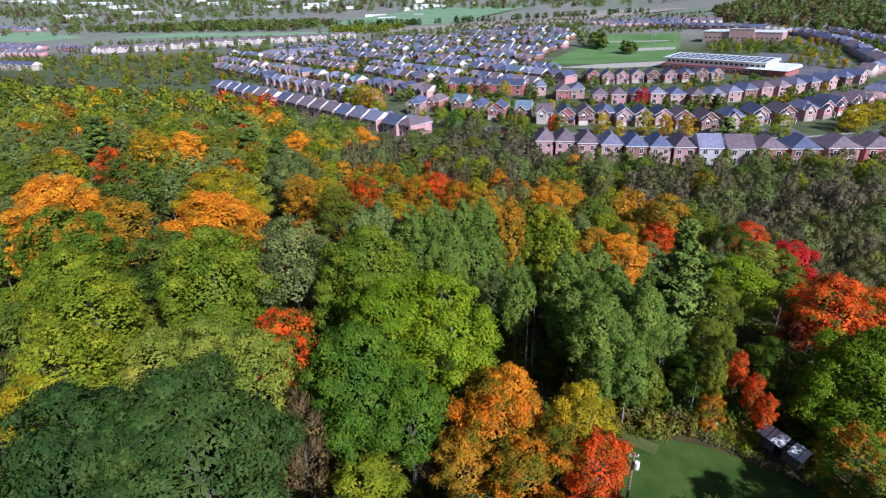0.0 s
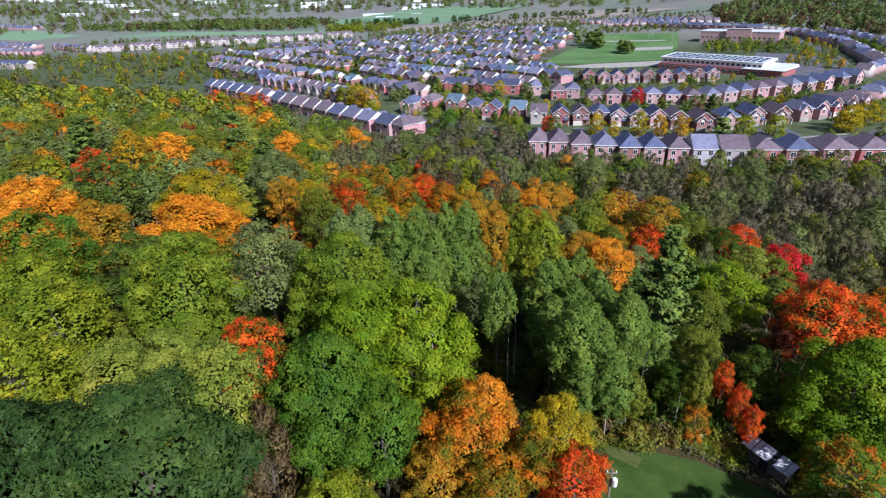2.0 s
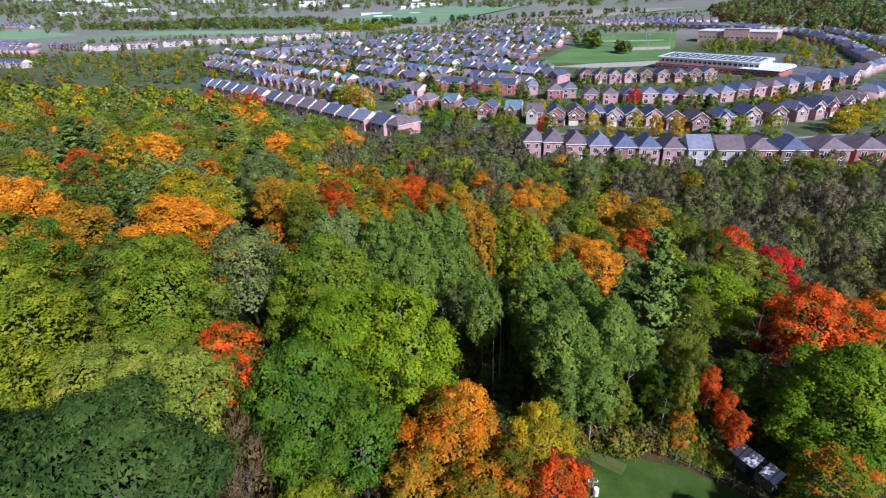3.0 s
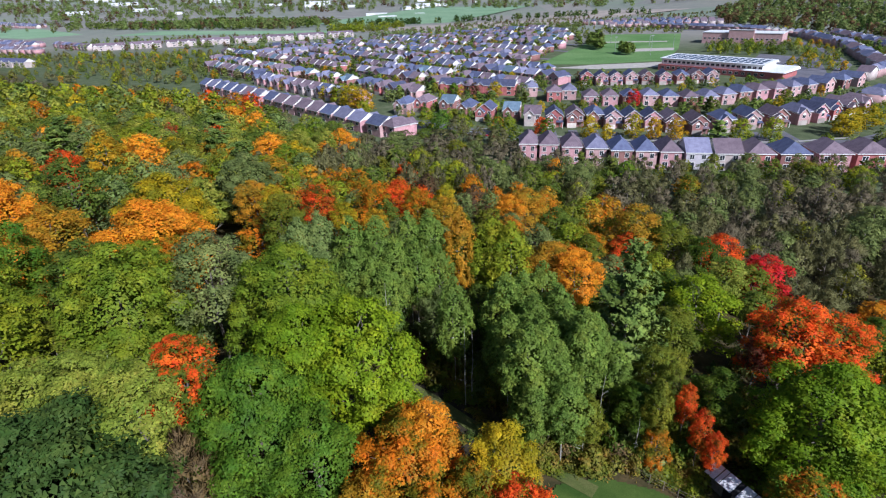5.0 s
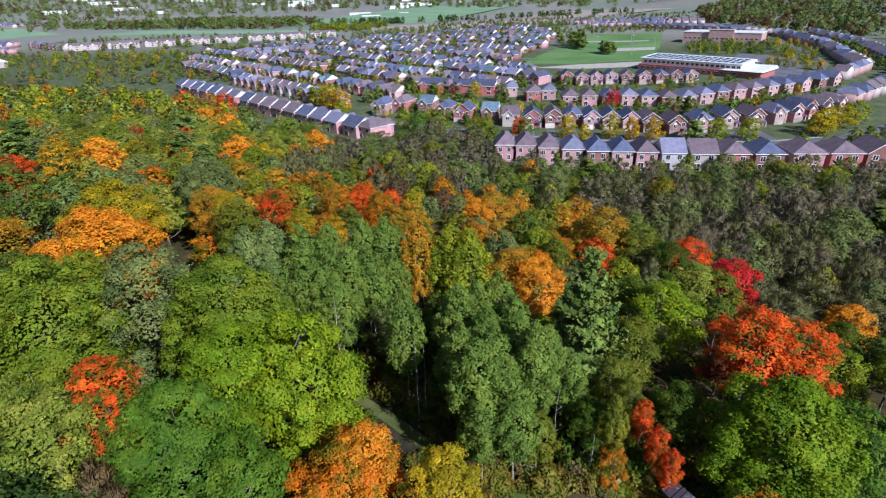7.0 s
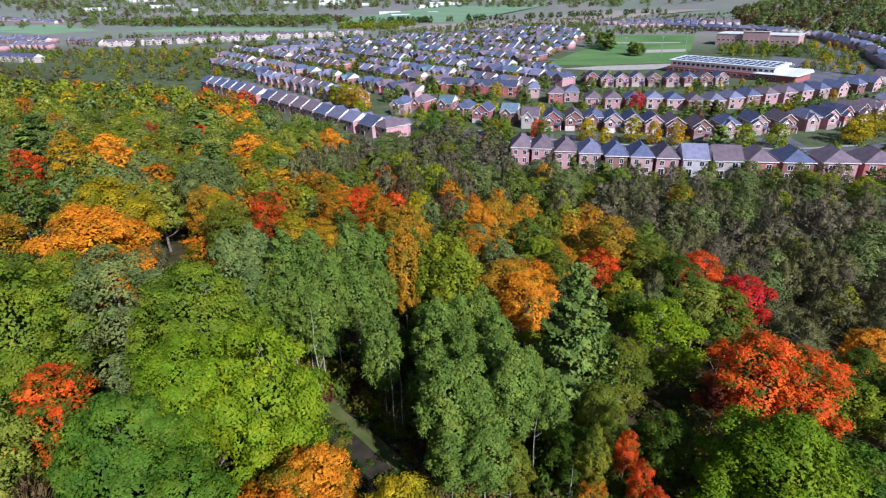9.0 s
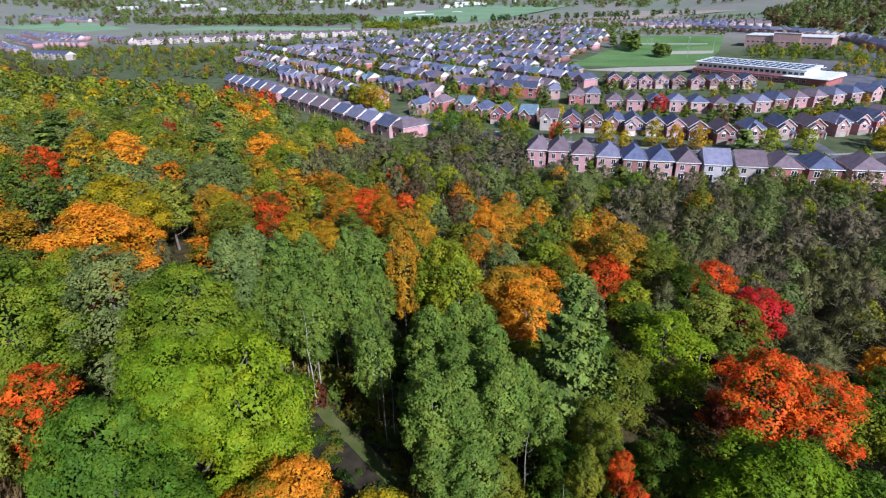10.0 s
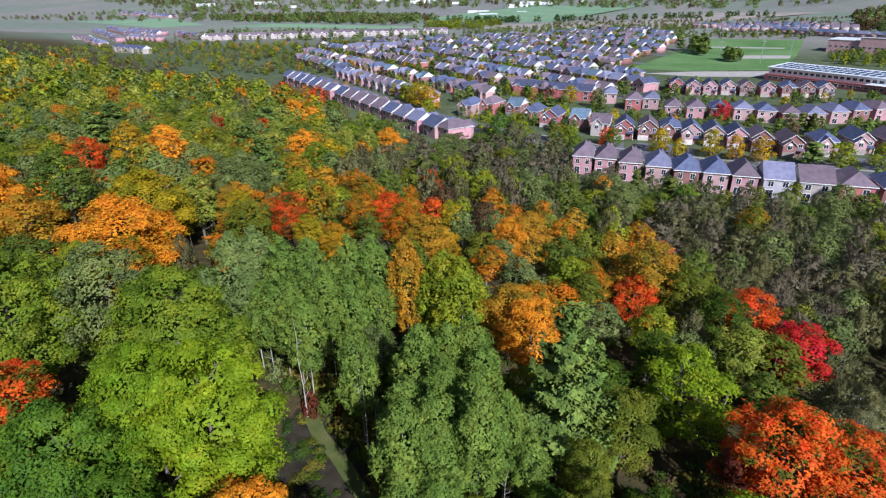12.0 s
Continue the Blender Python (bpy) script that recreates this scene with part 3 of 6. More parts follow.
# models: (crown meshes, trunk mesh, height, radius)
MODEL = {
    "maple_big": [(spray_crown("crown", 11 + k, 8, 3.0, 20, 56, 28, 13, 0.31, lobe=(0.15, 0.29)), trunk_mesh("trunk", 11 + k, 20, 4, 8, 0.42, 9, BARK), 20, 8) for k in range(4)],
    "maple": [(spray_crown("crown", 21 + k, 5, 2.2, 16, 36, 19, 10, 0.27, lobe=(0.18, 0.32)), trunk_mesh("trunk", 21 + k, 16, 3, 5, 0.28, 8, BARK), 16, 5) for k in range(5)],
    "maple_mid": [(spray_crown("crown", 31 + k, 5, 1.6, 15, 26, 17, 6, 0.36, lobe=(0.21, 0.37), shell=0.32, wide=2.0), trunk_mesh("trunk", 31 + k, 15, 3, 5, 0.27, 5, BARK, 0.03, 5), 15, 5) for k in range(5)],
    "maple_far": [(spray_crown("crown", 41 + k, 4, 0.8, 10, 15, 14, 4, 0.38, lobe=(0.30, 0.46), shell=0.36, wide=2.2), trunk_mesh("trunk", 41 + k, 10, 2, 4, 0.2, 0, BARK, 0.03, 4), 10, 4) for k in range(4)],
    "aspen": [(spray_crown("crown", 51 + k, 3.2, 6.8, 18.2, 66, 11, 9, 0.23, "plume", (0.16, 0.29), 1.25, 1.5), trunk_mesh("trunk", 51 + k, 19, 5, 2.4, 0.085, 6, BARK_PALE, 0.02, 6), 18, 2.7) for k in range(5)],
    "aspen_mid": [(spray_crown("crown", 61 + k, 3.2, 6.4, 17.2, 50, 9, 6, 0.31, "plume", (0.18, 0.31), 1.25, 1.5), trunk_mesh("trunk", 61 + k, 18, 5, 2.4, 0.085, 4, BARK_PALE, 0.02, 5), 17, 2.7) for k in range(3)],
    "pine": [(pine_crown("crown", 71 + k, 5.2, 20, 13000, 0.34), trunk_mesh("trunk", 71 + k, 22, 3, 4, 0.26, 6, BARK), 20, 4.6) for k in range(2)],
    "pine_mid": [(pine_crown("crown", 75, 5.2, 18, 3200, 0.6), trunk_mesh("trunk", 75, 20, 3, 4, 0.26, 3, BARK, 0.02, 5), 18, 4.6)],
    "cedar": [(pine_crown("crown", 78, 2.0, 9, 1500, 0.45), trunk_mesh("trunk", 78, 9.5, 1, 1.5, 0.13, 2, BARK, 0.02, 5), 9, 2.0)],
    "cedar_tiny": [(pine_crown("crown", 79, 2.0, 9, 110, 1.25), None, 9, 2.0)],
    "bare": [(twig_crown("crown", 81 + k, 4.2, 1.4, 11.5, 26, 190, 0.04, 1100, 0.26), trunk_mesh("trunk", 81 + k, 12, 2, 4.5, 0.2, 12, BARK), 11.5, 4.2) for k in range(2)],
    "bare_mid": [(twig_crown("crown", 85 + k, 4.2, 0.8, 11, 16, 115, 0.06, 420, 0.32), trunk_mesh("trunk", 85 + k, 11.5, 2, 4.5, 0.2, 7, BARK, 0.03, 5), 11, 4.2) for k in range(4)],
    "bare_far": [(twig_crown("crown", 88 + k, 4.2, 0.4, 10, 12, 70, 0.085, 240, 0.44), trunk_mesh("trunk", 88 + k, 10.5, 2, 4.5, 0.2, 3, BARK, 0.03, 4), 10, 4.2) for k in range(3)],
    "bare_tiny": [(twig_crown("crown", 188 + k, 4.2, 0.4, 10, 9, 13, 0.25, 70, 1.4), None, 10, 4.2) for k in range(2)],
    "shrub": [(spray_crown("crown", 91 + k, 1.7, 0.0, 2.3, 8, 6, 5, 0.30, lobe=(0.34, 0.5), shell=0.35), trunk_mesh("trunk", 91 + k, 1.8, 0.2, 1.2, 0.05, 5, BARK, 0.06, 4), 2.3, 1.7) for k in range(3)],
    "maple_tiny": [(spray_crown("crown", 98 + k, 4, 0.3, 9, 9, 6, 2, 0.95, lobe=(0.34, 0.5), spread=0.9, shell=0.5), trunk_mesh("trunk", 98 + k, 7, 2, 4, 0.2, 0, BARK, 0.03, 3), 9, 4) for k in range(3)],
    "clump": [(spray_crown("crown", 95 + k, 4, 0.2, 9, 7, 3, 2, 1.6, lobe=(0.36, 0.52), spread=0.8, shell=0.5), None, 9, 4) for k in range(3)],
}
WORDS = {
    "dark": "dark green", "mid": "green", "fresh": "fresh green", "bright": "bright green", "greenr": "deep green", "vivid": "vivid green", "spring": "bright yellow-green", "lime": "yellow-green", "pale": "pale yellow-green",
    "grey": "grey-green", "olive": "olive turning gold", "yellow": "yellow", "gold": "golden yellow", "orange": "bright orange", "amber": "amber and brown",
    "orangemix": "green turning orange", "greenor": "green with orange patches", "redor": "red-orange", "red": "crimson red", "redgreen": "red-orange and green", "brown": "dull brown", "darkred": "dull dark red", "aspen": "grey-green",
    "aspenpale": "pale silvery green", "pine": "blue-green", "cedar": "olive green", "twig": "grey-brown", "twigolive": "grey and olive", "twigbrown": "brown", "silver": "silvery grey", "brush": "dry brown",
}
KIND = {"maple": ("maple_tree", "broad maple tree with {} leaves", "tree"), "aspen": ("aspen_tree", "slender aspen tree with {} leaves and pale trunk", "tree"),
        "pine": ("pine_tree", "tall white pine with {} needles in layered branches", "tree"), "cedar": ("cedar_tree", "small pointed cedar with {} foliage", "tree"),
        "bare": ("bare_tree", "half-bare tree with {} twigs at the wood's edge", "tree"), "shrub": ("shrub", "low shrub with {} leaves on the woodland floor", "shrub")}
PLANTED, CROWD, UNDER, FILL = [], [], [], False
dice = random.Random(5)


def tree(kind, colour, x, y, h, r, group="trees of the autumn wood", crowd=None, words=None):
    """A tree of a kind and leaf colour, with its height and crown radius, rooted on the land. crowd: a list that takes it up, to be joined with others that nobody could count."""
    far = math.hypot(x - 8, y - 12)
    model = kind
    if kind == "maple":
        fine = 0.85 if FILL else 1.4
        model = "maple_big" if (r > 6.3 and far < 95 * fine) or (r > 4.4 and far < 56) else "maple" if far < 76 * fine else "maple_mid" if far < 122 * fine or (r > 4.6 and far < 240 and crowd is CROWD) else "maple_far" if far < (270 if crowd is CROWD else 340 if crowd is None else 205) else "maple_tiny" if far < 700 else "clump"
    elif kind == "bare":
        model = "bare" if far < 95 else "bare_mid" if far < 135 else "bare_far" if far < 260 else "bare_tiny"
    elif kind == "cedar":
        model = kind if far < 150 else "cedar_tiny"
    elif kind in ("aspen", "pine"):
        model = kind if far < 90 else kind + "_mid"
    if kind == "shrub" and crowd is None and far > 57:
        crowd = UNDER
    crown, trunk, mh, mr = dice.choice(MODEL[model])
    k = r / mr
    m = pose(x, y, land(x, y), 0, 0, dice.uniform(0, 360))
    sc = (k * dice.uniform(0.93, 1.07), k * dice.uniform(0.93, 1.07), h / mh)
    PLANTED.append((x, y, r))
    # a small crown on a tall tree sits at its top
    s = min(1.0, (4.5 if r < 2.0 else 2.5 if far < 66 else 2.1 if FILL else 2.2) * r / h) if kind == "maple" else 1.0
    up = Matrix.Translation((0, 0, (1 - s) * mh)) @ Matrix.Diagonal((1, 1, s, 1))
    if crowd is not None:
        m = m @ Matrix.Diagonal((*sc, 1))
        crowd.append((crown, m @ up, [LEAF[colour]]))
        if trunk:
            crowd.append((trunk, m, list(trunk.materials)))
        return None
    name, label, cat = KIND[kind]
    top = thing(name, m, words or label.format(WORDS[colour]), cat, group)
    top.scale = sc
    part("trunk", trunk, None, top)
    c = part("crown", crown, None, top)
    c.matrix_local = up
    c.material_slots[0].link = "OBJECT"
    c.material_slots[0].material = LEAF[colour]
    return top


def join(name, items, label, category, soft=True):
    """One object out of many meshes at their places."""
    mats, co, nor, loops, starts, slots, nv, nl = [], [], [], [], [], [], 0, 0
    for mesh, m, own in items:
        a = np.empty(len(mesh.vertices) * 3, np.float32)
        mesh.vertices.foreach_get("co", a)
        m = np.array(m)
        b = np.zeros(len(a), np.float32)
        if mesh.attributes.get("custom_normal"):
            mesh.attributes["custom_normal"].data.foreach_get("vector", b)
        else:
            mesh.vertex_normals.foreach_get("vector", b)
        nor.append(unit(b.reshape(-1, 3) @ np.linalg.inv(m[:3, :3])))
        co.append(a.reshape(-1, 3) @ m[:3, :3].T + m[:3, 3])
        li = np.empty(len(mesh.loops), np.int32)
        mesh.loops.foreach_get("vertex_index", li)
        ls, mi = np.empty(len(mesh.polygons), np.int32), np.empty(len(mesh.polygons), np.int32)
        mesh.polygons.foreach_get("loop_start", ls)
        mesh.polygons.foreach_get("material_index", mi)
        for q in own:
            if q not in mats:
                mats.append(q)
        table = np.array([mats.index(q) for q in own], np.int32)
        loops.append(li + nv), starts.append(ls + nl), slots.append(table[np.clip(mi, 0, len(own) - 1)])
        nv, nl = nv + len(a) // 3, nl + len(li)
    me = bpy.data.meshes.new(name)
    me.vertices.add(nv)
    me.vertices.foreach_set("co", np.concatenate(co).reshape(-1).astype(np.float32))
    me.loops.add(nl)
    me.loops.foreach_set("vertex_index", np.concatenate(loops))
    st = np.concatenate(starts)
    me.polygons.add(len(st))
    me.polygons.foreach_set("loop_start", st)
    for q in mats:
        me.materials.append(q)
    me.polygons.foreach_set("material_index", np.concatenate(slots))
    me.update(calc_edges=True)
    if soft:
        soft_normals(me, np.concatenate(nor))
    return tagged(new(name, me), label, category, kind="stuff")

# ---- the wood: trees that stand out ----
# the big crowns beside the clearing
for kind, colour, x, y, h, r in (
        ("maple", "dark", -26.8, 33.0, 21.6, 8.6), ("maple", "dark", -35.5, 31.5, 21.0, 7.6),
        ("maple", "pale", -29.0, 41.2, 21.3, 4.6), ("maple", "pale", -24.6, 41.0, 20.6, 4.2), ("maple", "pale", -34.4, 41.6, 19.8, 4.0), ("maple", "redgreen", -23.3, 46.6, 19.4, 3.9), ("maple", "redor", -26.0, 49.0, 17.8, 2.4),
        ("maple", "spring", -8.9, 52.8, 20.3, 6.4), ("maple", "vivid", -14.2, 51.4, 20.2, 5.0), ("maple", "fresh", -15.9, 44.6, 19.0, 6.0), ("maple", "fresh", -10.6, 43.6, 15.0, 4.4), ("maple", "bright", -18.2, 60.0, 22.3, 6.9),
        ("maple", "bright", -37.0, 57.0, 23.2, 7.0), ("maple", "grey", -28.4, 61.6, 23.0, 5.2), ("maple", "lime", -46.6, 49.0, 22.0, 5.9), ("maple", "lime", -44.6, 41.4, 20.4, 5.2), ("maple", "yellow", -45.2, 37.6, 17.0, 3.8),
        ("maple", "greenor", -64.7, 67.0, 22.0, 7.2), ("maple", "lime", -56.5, 57.0, 20.5, 6.5), ("maple", "orange", -82.9, 86.4, 20.0, 8.3), ("maple", "amber", -66.9, 80.9, 18.2, 6.2), ("maple", "orange", -72.0, 70.0, 18.5, 4.6),
        ("maple", "mid", -71.6, 92.4, 22.4, 5.6), ("maple", "orange", -52.5, 85.0, 17.6, 9.6), ("maple", "yellow", -55.6, 93.5, 19.2, 7.8), ("maple", "gold", -90.3, 125.6, 19.4, 5.9), ("maple", "orange", -82.3, 128.3, 18.8, 6.2),
        ("maple", "orangemix", -2.3, 45.2, 12.7, 5.6), ("maple", "orange", -0.9, 46.4, 13.6, 3.2), ("maple", "orangemix", 0.6, 40.6, 9.6, 4.0), ("maple", "yellow", 6.3, 45.0, 12.9, 3.5), ("maple", "redor", 7.7, 41.6, 10.2, 3.9), ("maple", "orangemix", 4.2, 43.0, 10.5, 2.6), ("maple", "amber", -5.2, 41.8, 9.4, 3.4),
        ("maple", "orange", 16.0, 78.1, 16.0, 4.0), ("maple", "amber", 12.6, 82.0, 15.5, 4.0), ("maple", "redor", 28.7, 104.4, 12.0, 4.0), ("maple", "amber", 9.8, 114.4, 16.8, 5.0), ("maple", "orange", 6.6, 112.0, 15.6, 3.4),
        ("maple", "amber", 31.0, 109.9, 16.6, 6.2), ("maple", "olive", 37.0, 107.0, 14.6, 5.4), ("maple", "greenr", 40.7, 99.7, 13.8, 4.4), ("maple", "redor", 45.4, 104.4, 13.8, 4.8), ("maple", "red", 50.4, 97.0, 12.8, 4.6),
        ("maple", "redgreen", 40.6, 67.9, 15.8, 4.8), ("maple", "redgreen", 46.6, 68.6, 14.0, 4.6), ("maple", "darkred", 37.4, 67.6, 10.0, 2.0), ("maple", "vivid", 37.4, 53.4, 15.2, 6.6), ("maple", "fresh", 45.0, 54.5, 12.0, 4.6), ("maple", "greenr", 42.5, 60.5, 10.5, 3.4),
        ("maple", "greenor", 33.6, 45.6, 8.6, 4.0), ("maple", "greenr", 31.5, 33.5, 13.0, 4.6), ("maple", "greenr", 37.5, 35.0, 13.0, 4.6), ("maple", "spring", 33.5, 78.8, 13.6, 5.8), ("maple", "olive", 26.9, 68.2, 12.6, 3.9), ("maple", "olive", 23.4, 61.5, 11.0, 2.6), ("maple", "redor", 25.6, 56.4, 9.9, 1.2), ("maple", "redor", 26.6, 53.9, 8.8, 1.3),
        ("maple", "redor", 27.9, 52.9, 6.8, 1.2), ("maple", "orangemix", 22.6, 54.2, 5.6, 1.8), ("maple", "olive", 24.5, 58.2, 11.5, 1.6), ("maple", "greenr", 20.6, 56.8, 9.0, 2.4), ("maple", "orange", 67.0, 90.8, 8.6, 4.2), ("maple", "greenr", 63.5, 86.5, 7.0, 3.4),
        ("maple", "redor", -28.0, 96.6, 17.8, 3.9), ("maple", "redor", -15.7, 109.9, 16.8, 3.7), ("maple", "orangemix", -11.5, 107.5, 16.0, 4.0), ("maple", "orangemix", -20.0, 108.0, 16.0, 4.2), ("maple", "yellow", -33.8, 92.0, 18.6, 2.2), ("maple", "olive", -31.9, 90.4, 17.6, 4.8),
        ("maple", "yellow", -21.4, 91.6, 16.6, 2.4), ("maple", "gold", -15.4, 89.0, 16.4, 2.6), ("maple", "grey", -49.0, 113.0, 19.0, 6.6), ("maple", "redor", -94.5, 117.2, 17.4, 4.6), ("maple", "red", -105.8, 175.7, 15.0, 3.7), ("maple", "amber", -57.2, 144.3, 13.0, 5.6),
        ("maple", "amber", -6.0, 103.0, 15.6, 4.4), ("maple", "orangemix", -30.0, 130.0, 14.0, 4.6), ("maple", "redor", -23.4, 156.1, 13.0, 3.6), ("maple", "brown", -2.0, 131.0, 13.0, 4.4), ("maple", "yellow", -8.0, 124.0, 13.6, 2.8), ("maple", "orangemix", 21.0, 112.0, 11.0, 3.4),
        ("maple", "amber", -43.0, 103.0, 16.0, 4.2), ("maple", "redor", -98.1, 188.8, 14.0, 5.5), ("maple", "redor", -129.0, 283.7, 15.0, 7.4), ("maple", "orangemix", -141.7, 290.4, 14.0, 9.0), ("maple", "redor", -165.1, 307.5, 13.0, 7.3), ("maple", "amber", -74.4, 150.0, 14.0, 5.5),
        ("maple", "amber", 60.5, 172.5, 8.0, 4.6), ("maple", "orange", 21.6, 184.4, 10.0, 3.1), ("maple", "fresh", 44.8, 188.0, 8.5, 4.0), ("maple", "olive", 32.8, 173.8, 8.0, 4.4), ("maple", "mid", -51.6, 69.2, 18.0, 5.6), ("maple", "lime", -44.5, 71.5, 17.0, 3.6),
        ("pine", "pine", 20.9, 66.5, 21.6, 4.6), ("pine", "pine", -121.2, 149.4, 18.0, 7.0), ("pine", "pine", -101.2, 197.3, 17.0, 9.0), ("pine", "pine", -62.0, 138.0, 17.0, 5.5), ("pine", "pine", -108.0, 132.0, 18.0, 6.0), ("pine", "pine", -76.0, 152.0, 17.5, 6.5), ("cedar", "cedar", 16.1, 165.1, 9.0, 2.8), ("cedar", "cedar", 22.2, 166.4, 9.0, 2.6), ("cedar", "cedar", 56.0, 104.0, 10.0, 2.4),
        ("bare", "twigbrown", -20.6, 39.8, 14.0, 4.0), ("bare", "silver", 55.8, 90.5, 6.5, 3.2), ("bare", "twig", -40.0, 200.0, 12.0, 6.0), ("bare", "twig", -22.4, 207.0, 12.0, 6.6), ("bare", "twig", 0.0, 200.0, 11.0, 6.0)):
    tree(kind, colour, x, y, h, r)

# aspens: a tall grove behind the glade, one alone beside it, and a close group at the clearing's edge
for colour, x, y, h, r in (
        ("aspenpale", -23.0, 75.6, 19.2, 3.0), ("aspenpale", -20.6, 77.4, 19.4, 2.8), ("aspenpale", -24.8, 71.8, 15.2, 2.6), ("aspenpale", -19.4, 73.4, 16.0, 2.5),
        ("aspen", -15.4, 75.6, 19.4, 2.8), ("aspen", -12.0, 76.6, 19.4, 2.9), ("aspen", -14.2, 72.0, 16.4, 2.6), ("aspen", -16.8, 72.2, 14.6, 2.4), ("aspen", -9.3, 69.4, 15.6, 2.4), ("aspen", -11.6, 71.0, 15.6, 2.4),
        ("aspen", -8.0, 79.4, 19.4, 2.8), ("aspen", -5.0, 79.8, 19.8, 2.8), ("aspen", -6.4, 75.6, 16.6, 2.6), ("aspen", -9.0, 74.6, 17.0, 2.4), ("aspen", -3.6, 77.2, 15.6, 2.3),
        ("amber", -0.7, 80.2, 20.2, 2.5), ("olive", -0.2, 82.6, 18.6, 2.6), ("lime", 4.0, 81.5, 18.8, 3.1), ("lime", 6.6, 80.2, 18.8, 3.0),
        ("aspen", 0.1, 64.1, 17.2, 2.1), ("aspen", 6.2, 65.8, 17.0, 2.7), ("aspen", 8.4, 68.4, 16.0, 2.6), ("aspen", 10.8, 69.2, 17.2, 2.7), ("aspen", 12.6, 65.6, 15.8, 2.6), ("aspen", 9.4, 63.2, 15.8, 2.6),
        ("aspen", 6.8, 60.6, 14.8, 2.4), ("aspen", 13.0, 61.4, 15.6, 2.6), ("aspen", 10.4, 59.0, 15.8, 2.5), ("aspen", 14.5, 57.8, 17.2, 2.6), ("aspen", 16.2, 61.0, 14.8, 2.3), ("aspen", 8.6, 55.2, 17.0, 2.6),
        ("aspen", 11.4, 55.6, 14.8, 2.5), ("aspen", 12.6, 53.0, 12.6, 2.3), ("aspen", 9.4, 52.8, 12.2, 2.2), ("olive", 15.0, 53.8, 9.4, 1.9), ("olive", 22.4, 55.2, 11.0, 1.3), ("aspen", 18.6, 60.0, 12.0, 1.9)):
    tree("aspen", colour, x, y, h, r)

# ---- the wood: the rest ----
FILL = True


WOOD_EDGE = [(-75, 22), (60, 22), (150, 120), (170, 199), (40, 199), (8, 206), (6, 238), (-12, 250), (-42, 256), (-50, 240), (-60, 236), (-138, 294), (-215, 342), (-430, 400), (-430, 260)]
GLADE = [(-9, 50), (8, 44), (8.5, 55), (-1, 65), (-11, 68)]
CLEARING = [(6, 34), (11, 50), (18, 53), (25, 52), (36, 46), (40, 34)]
LANE = [(16, 50), (9, 54.2), (5.2, 56.6), (2.5, 58.4), (-2.8, 62.6), (-6, 64.6), (-9.5, 68)]


def near_lane(x, y):
    p = Vector((x, y))
    best = 99.0
    for a, b in zip(LANE, LANE[1:]):
        a, d = Vector(a), Vector(b) - Vector(a)
        t = min(max((p - a).dot(d) / d.length_squared, 0), 1)
        best = min(best, (p - a - d * t).length)
    return best


def mix(text):
    """Kinds and colours with their shares."""
    out = []
    for word in text.split():
        kind, colour, share = word.split(":")
        out += [(kind, colour)] * int(share)
    return out


MIX_RIGHT = mix("bare:twig:9 bare:twigolive:7 cedar:cedar:1 maple:olive:1 maple:grey:2")
MIX_EDGE = mix("bare:twig:5 bare:twigolive:8 maple:grey:5 maple:mid:2 maple:olive:2 cedar:cedar:2 maple:lime:1")
MIX_CENTRE = mix("maple:olive:7 maple:mid:4 maple:grey:5 maple:orangemix:8 maple:amber:4 maple:lime:4 maple:gold:1 maple:redor:2 bare:twigolive:2 maple:brown:1 maple:pale:2")
# extra grey and pale leaves on the left imitate haze by colour
MIX_LEFT = mix("maple:mid:6 maple:grey:6 maple:olive:8 maple:amber:2 maple:orangemix:2 maple:yellow:2 maple:pale:8 maple:lime:7 maple:bright:4 pine:pine:2 maple:aspenpale:4 maple:orange:1 bare:twigolive:2")
MIX_NEAR = mix("maple:mid:4 maple:greenr:4 maple:grey:3 maple:lime:1 maple:olive:1")

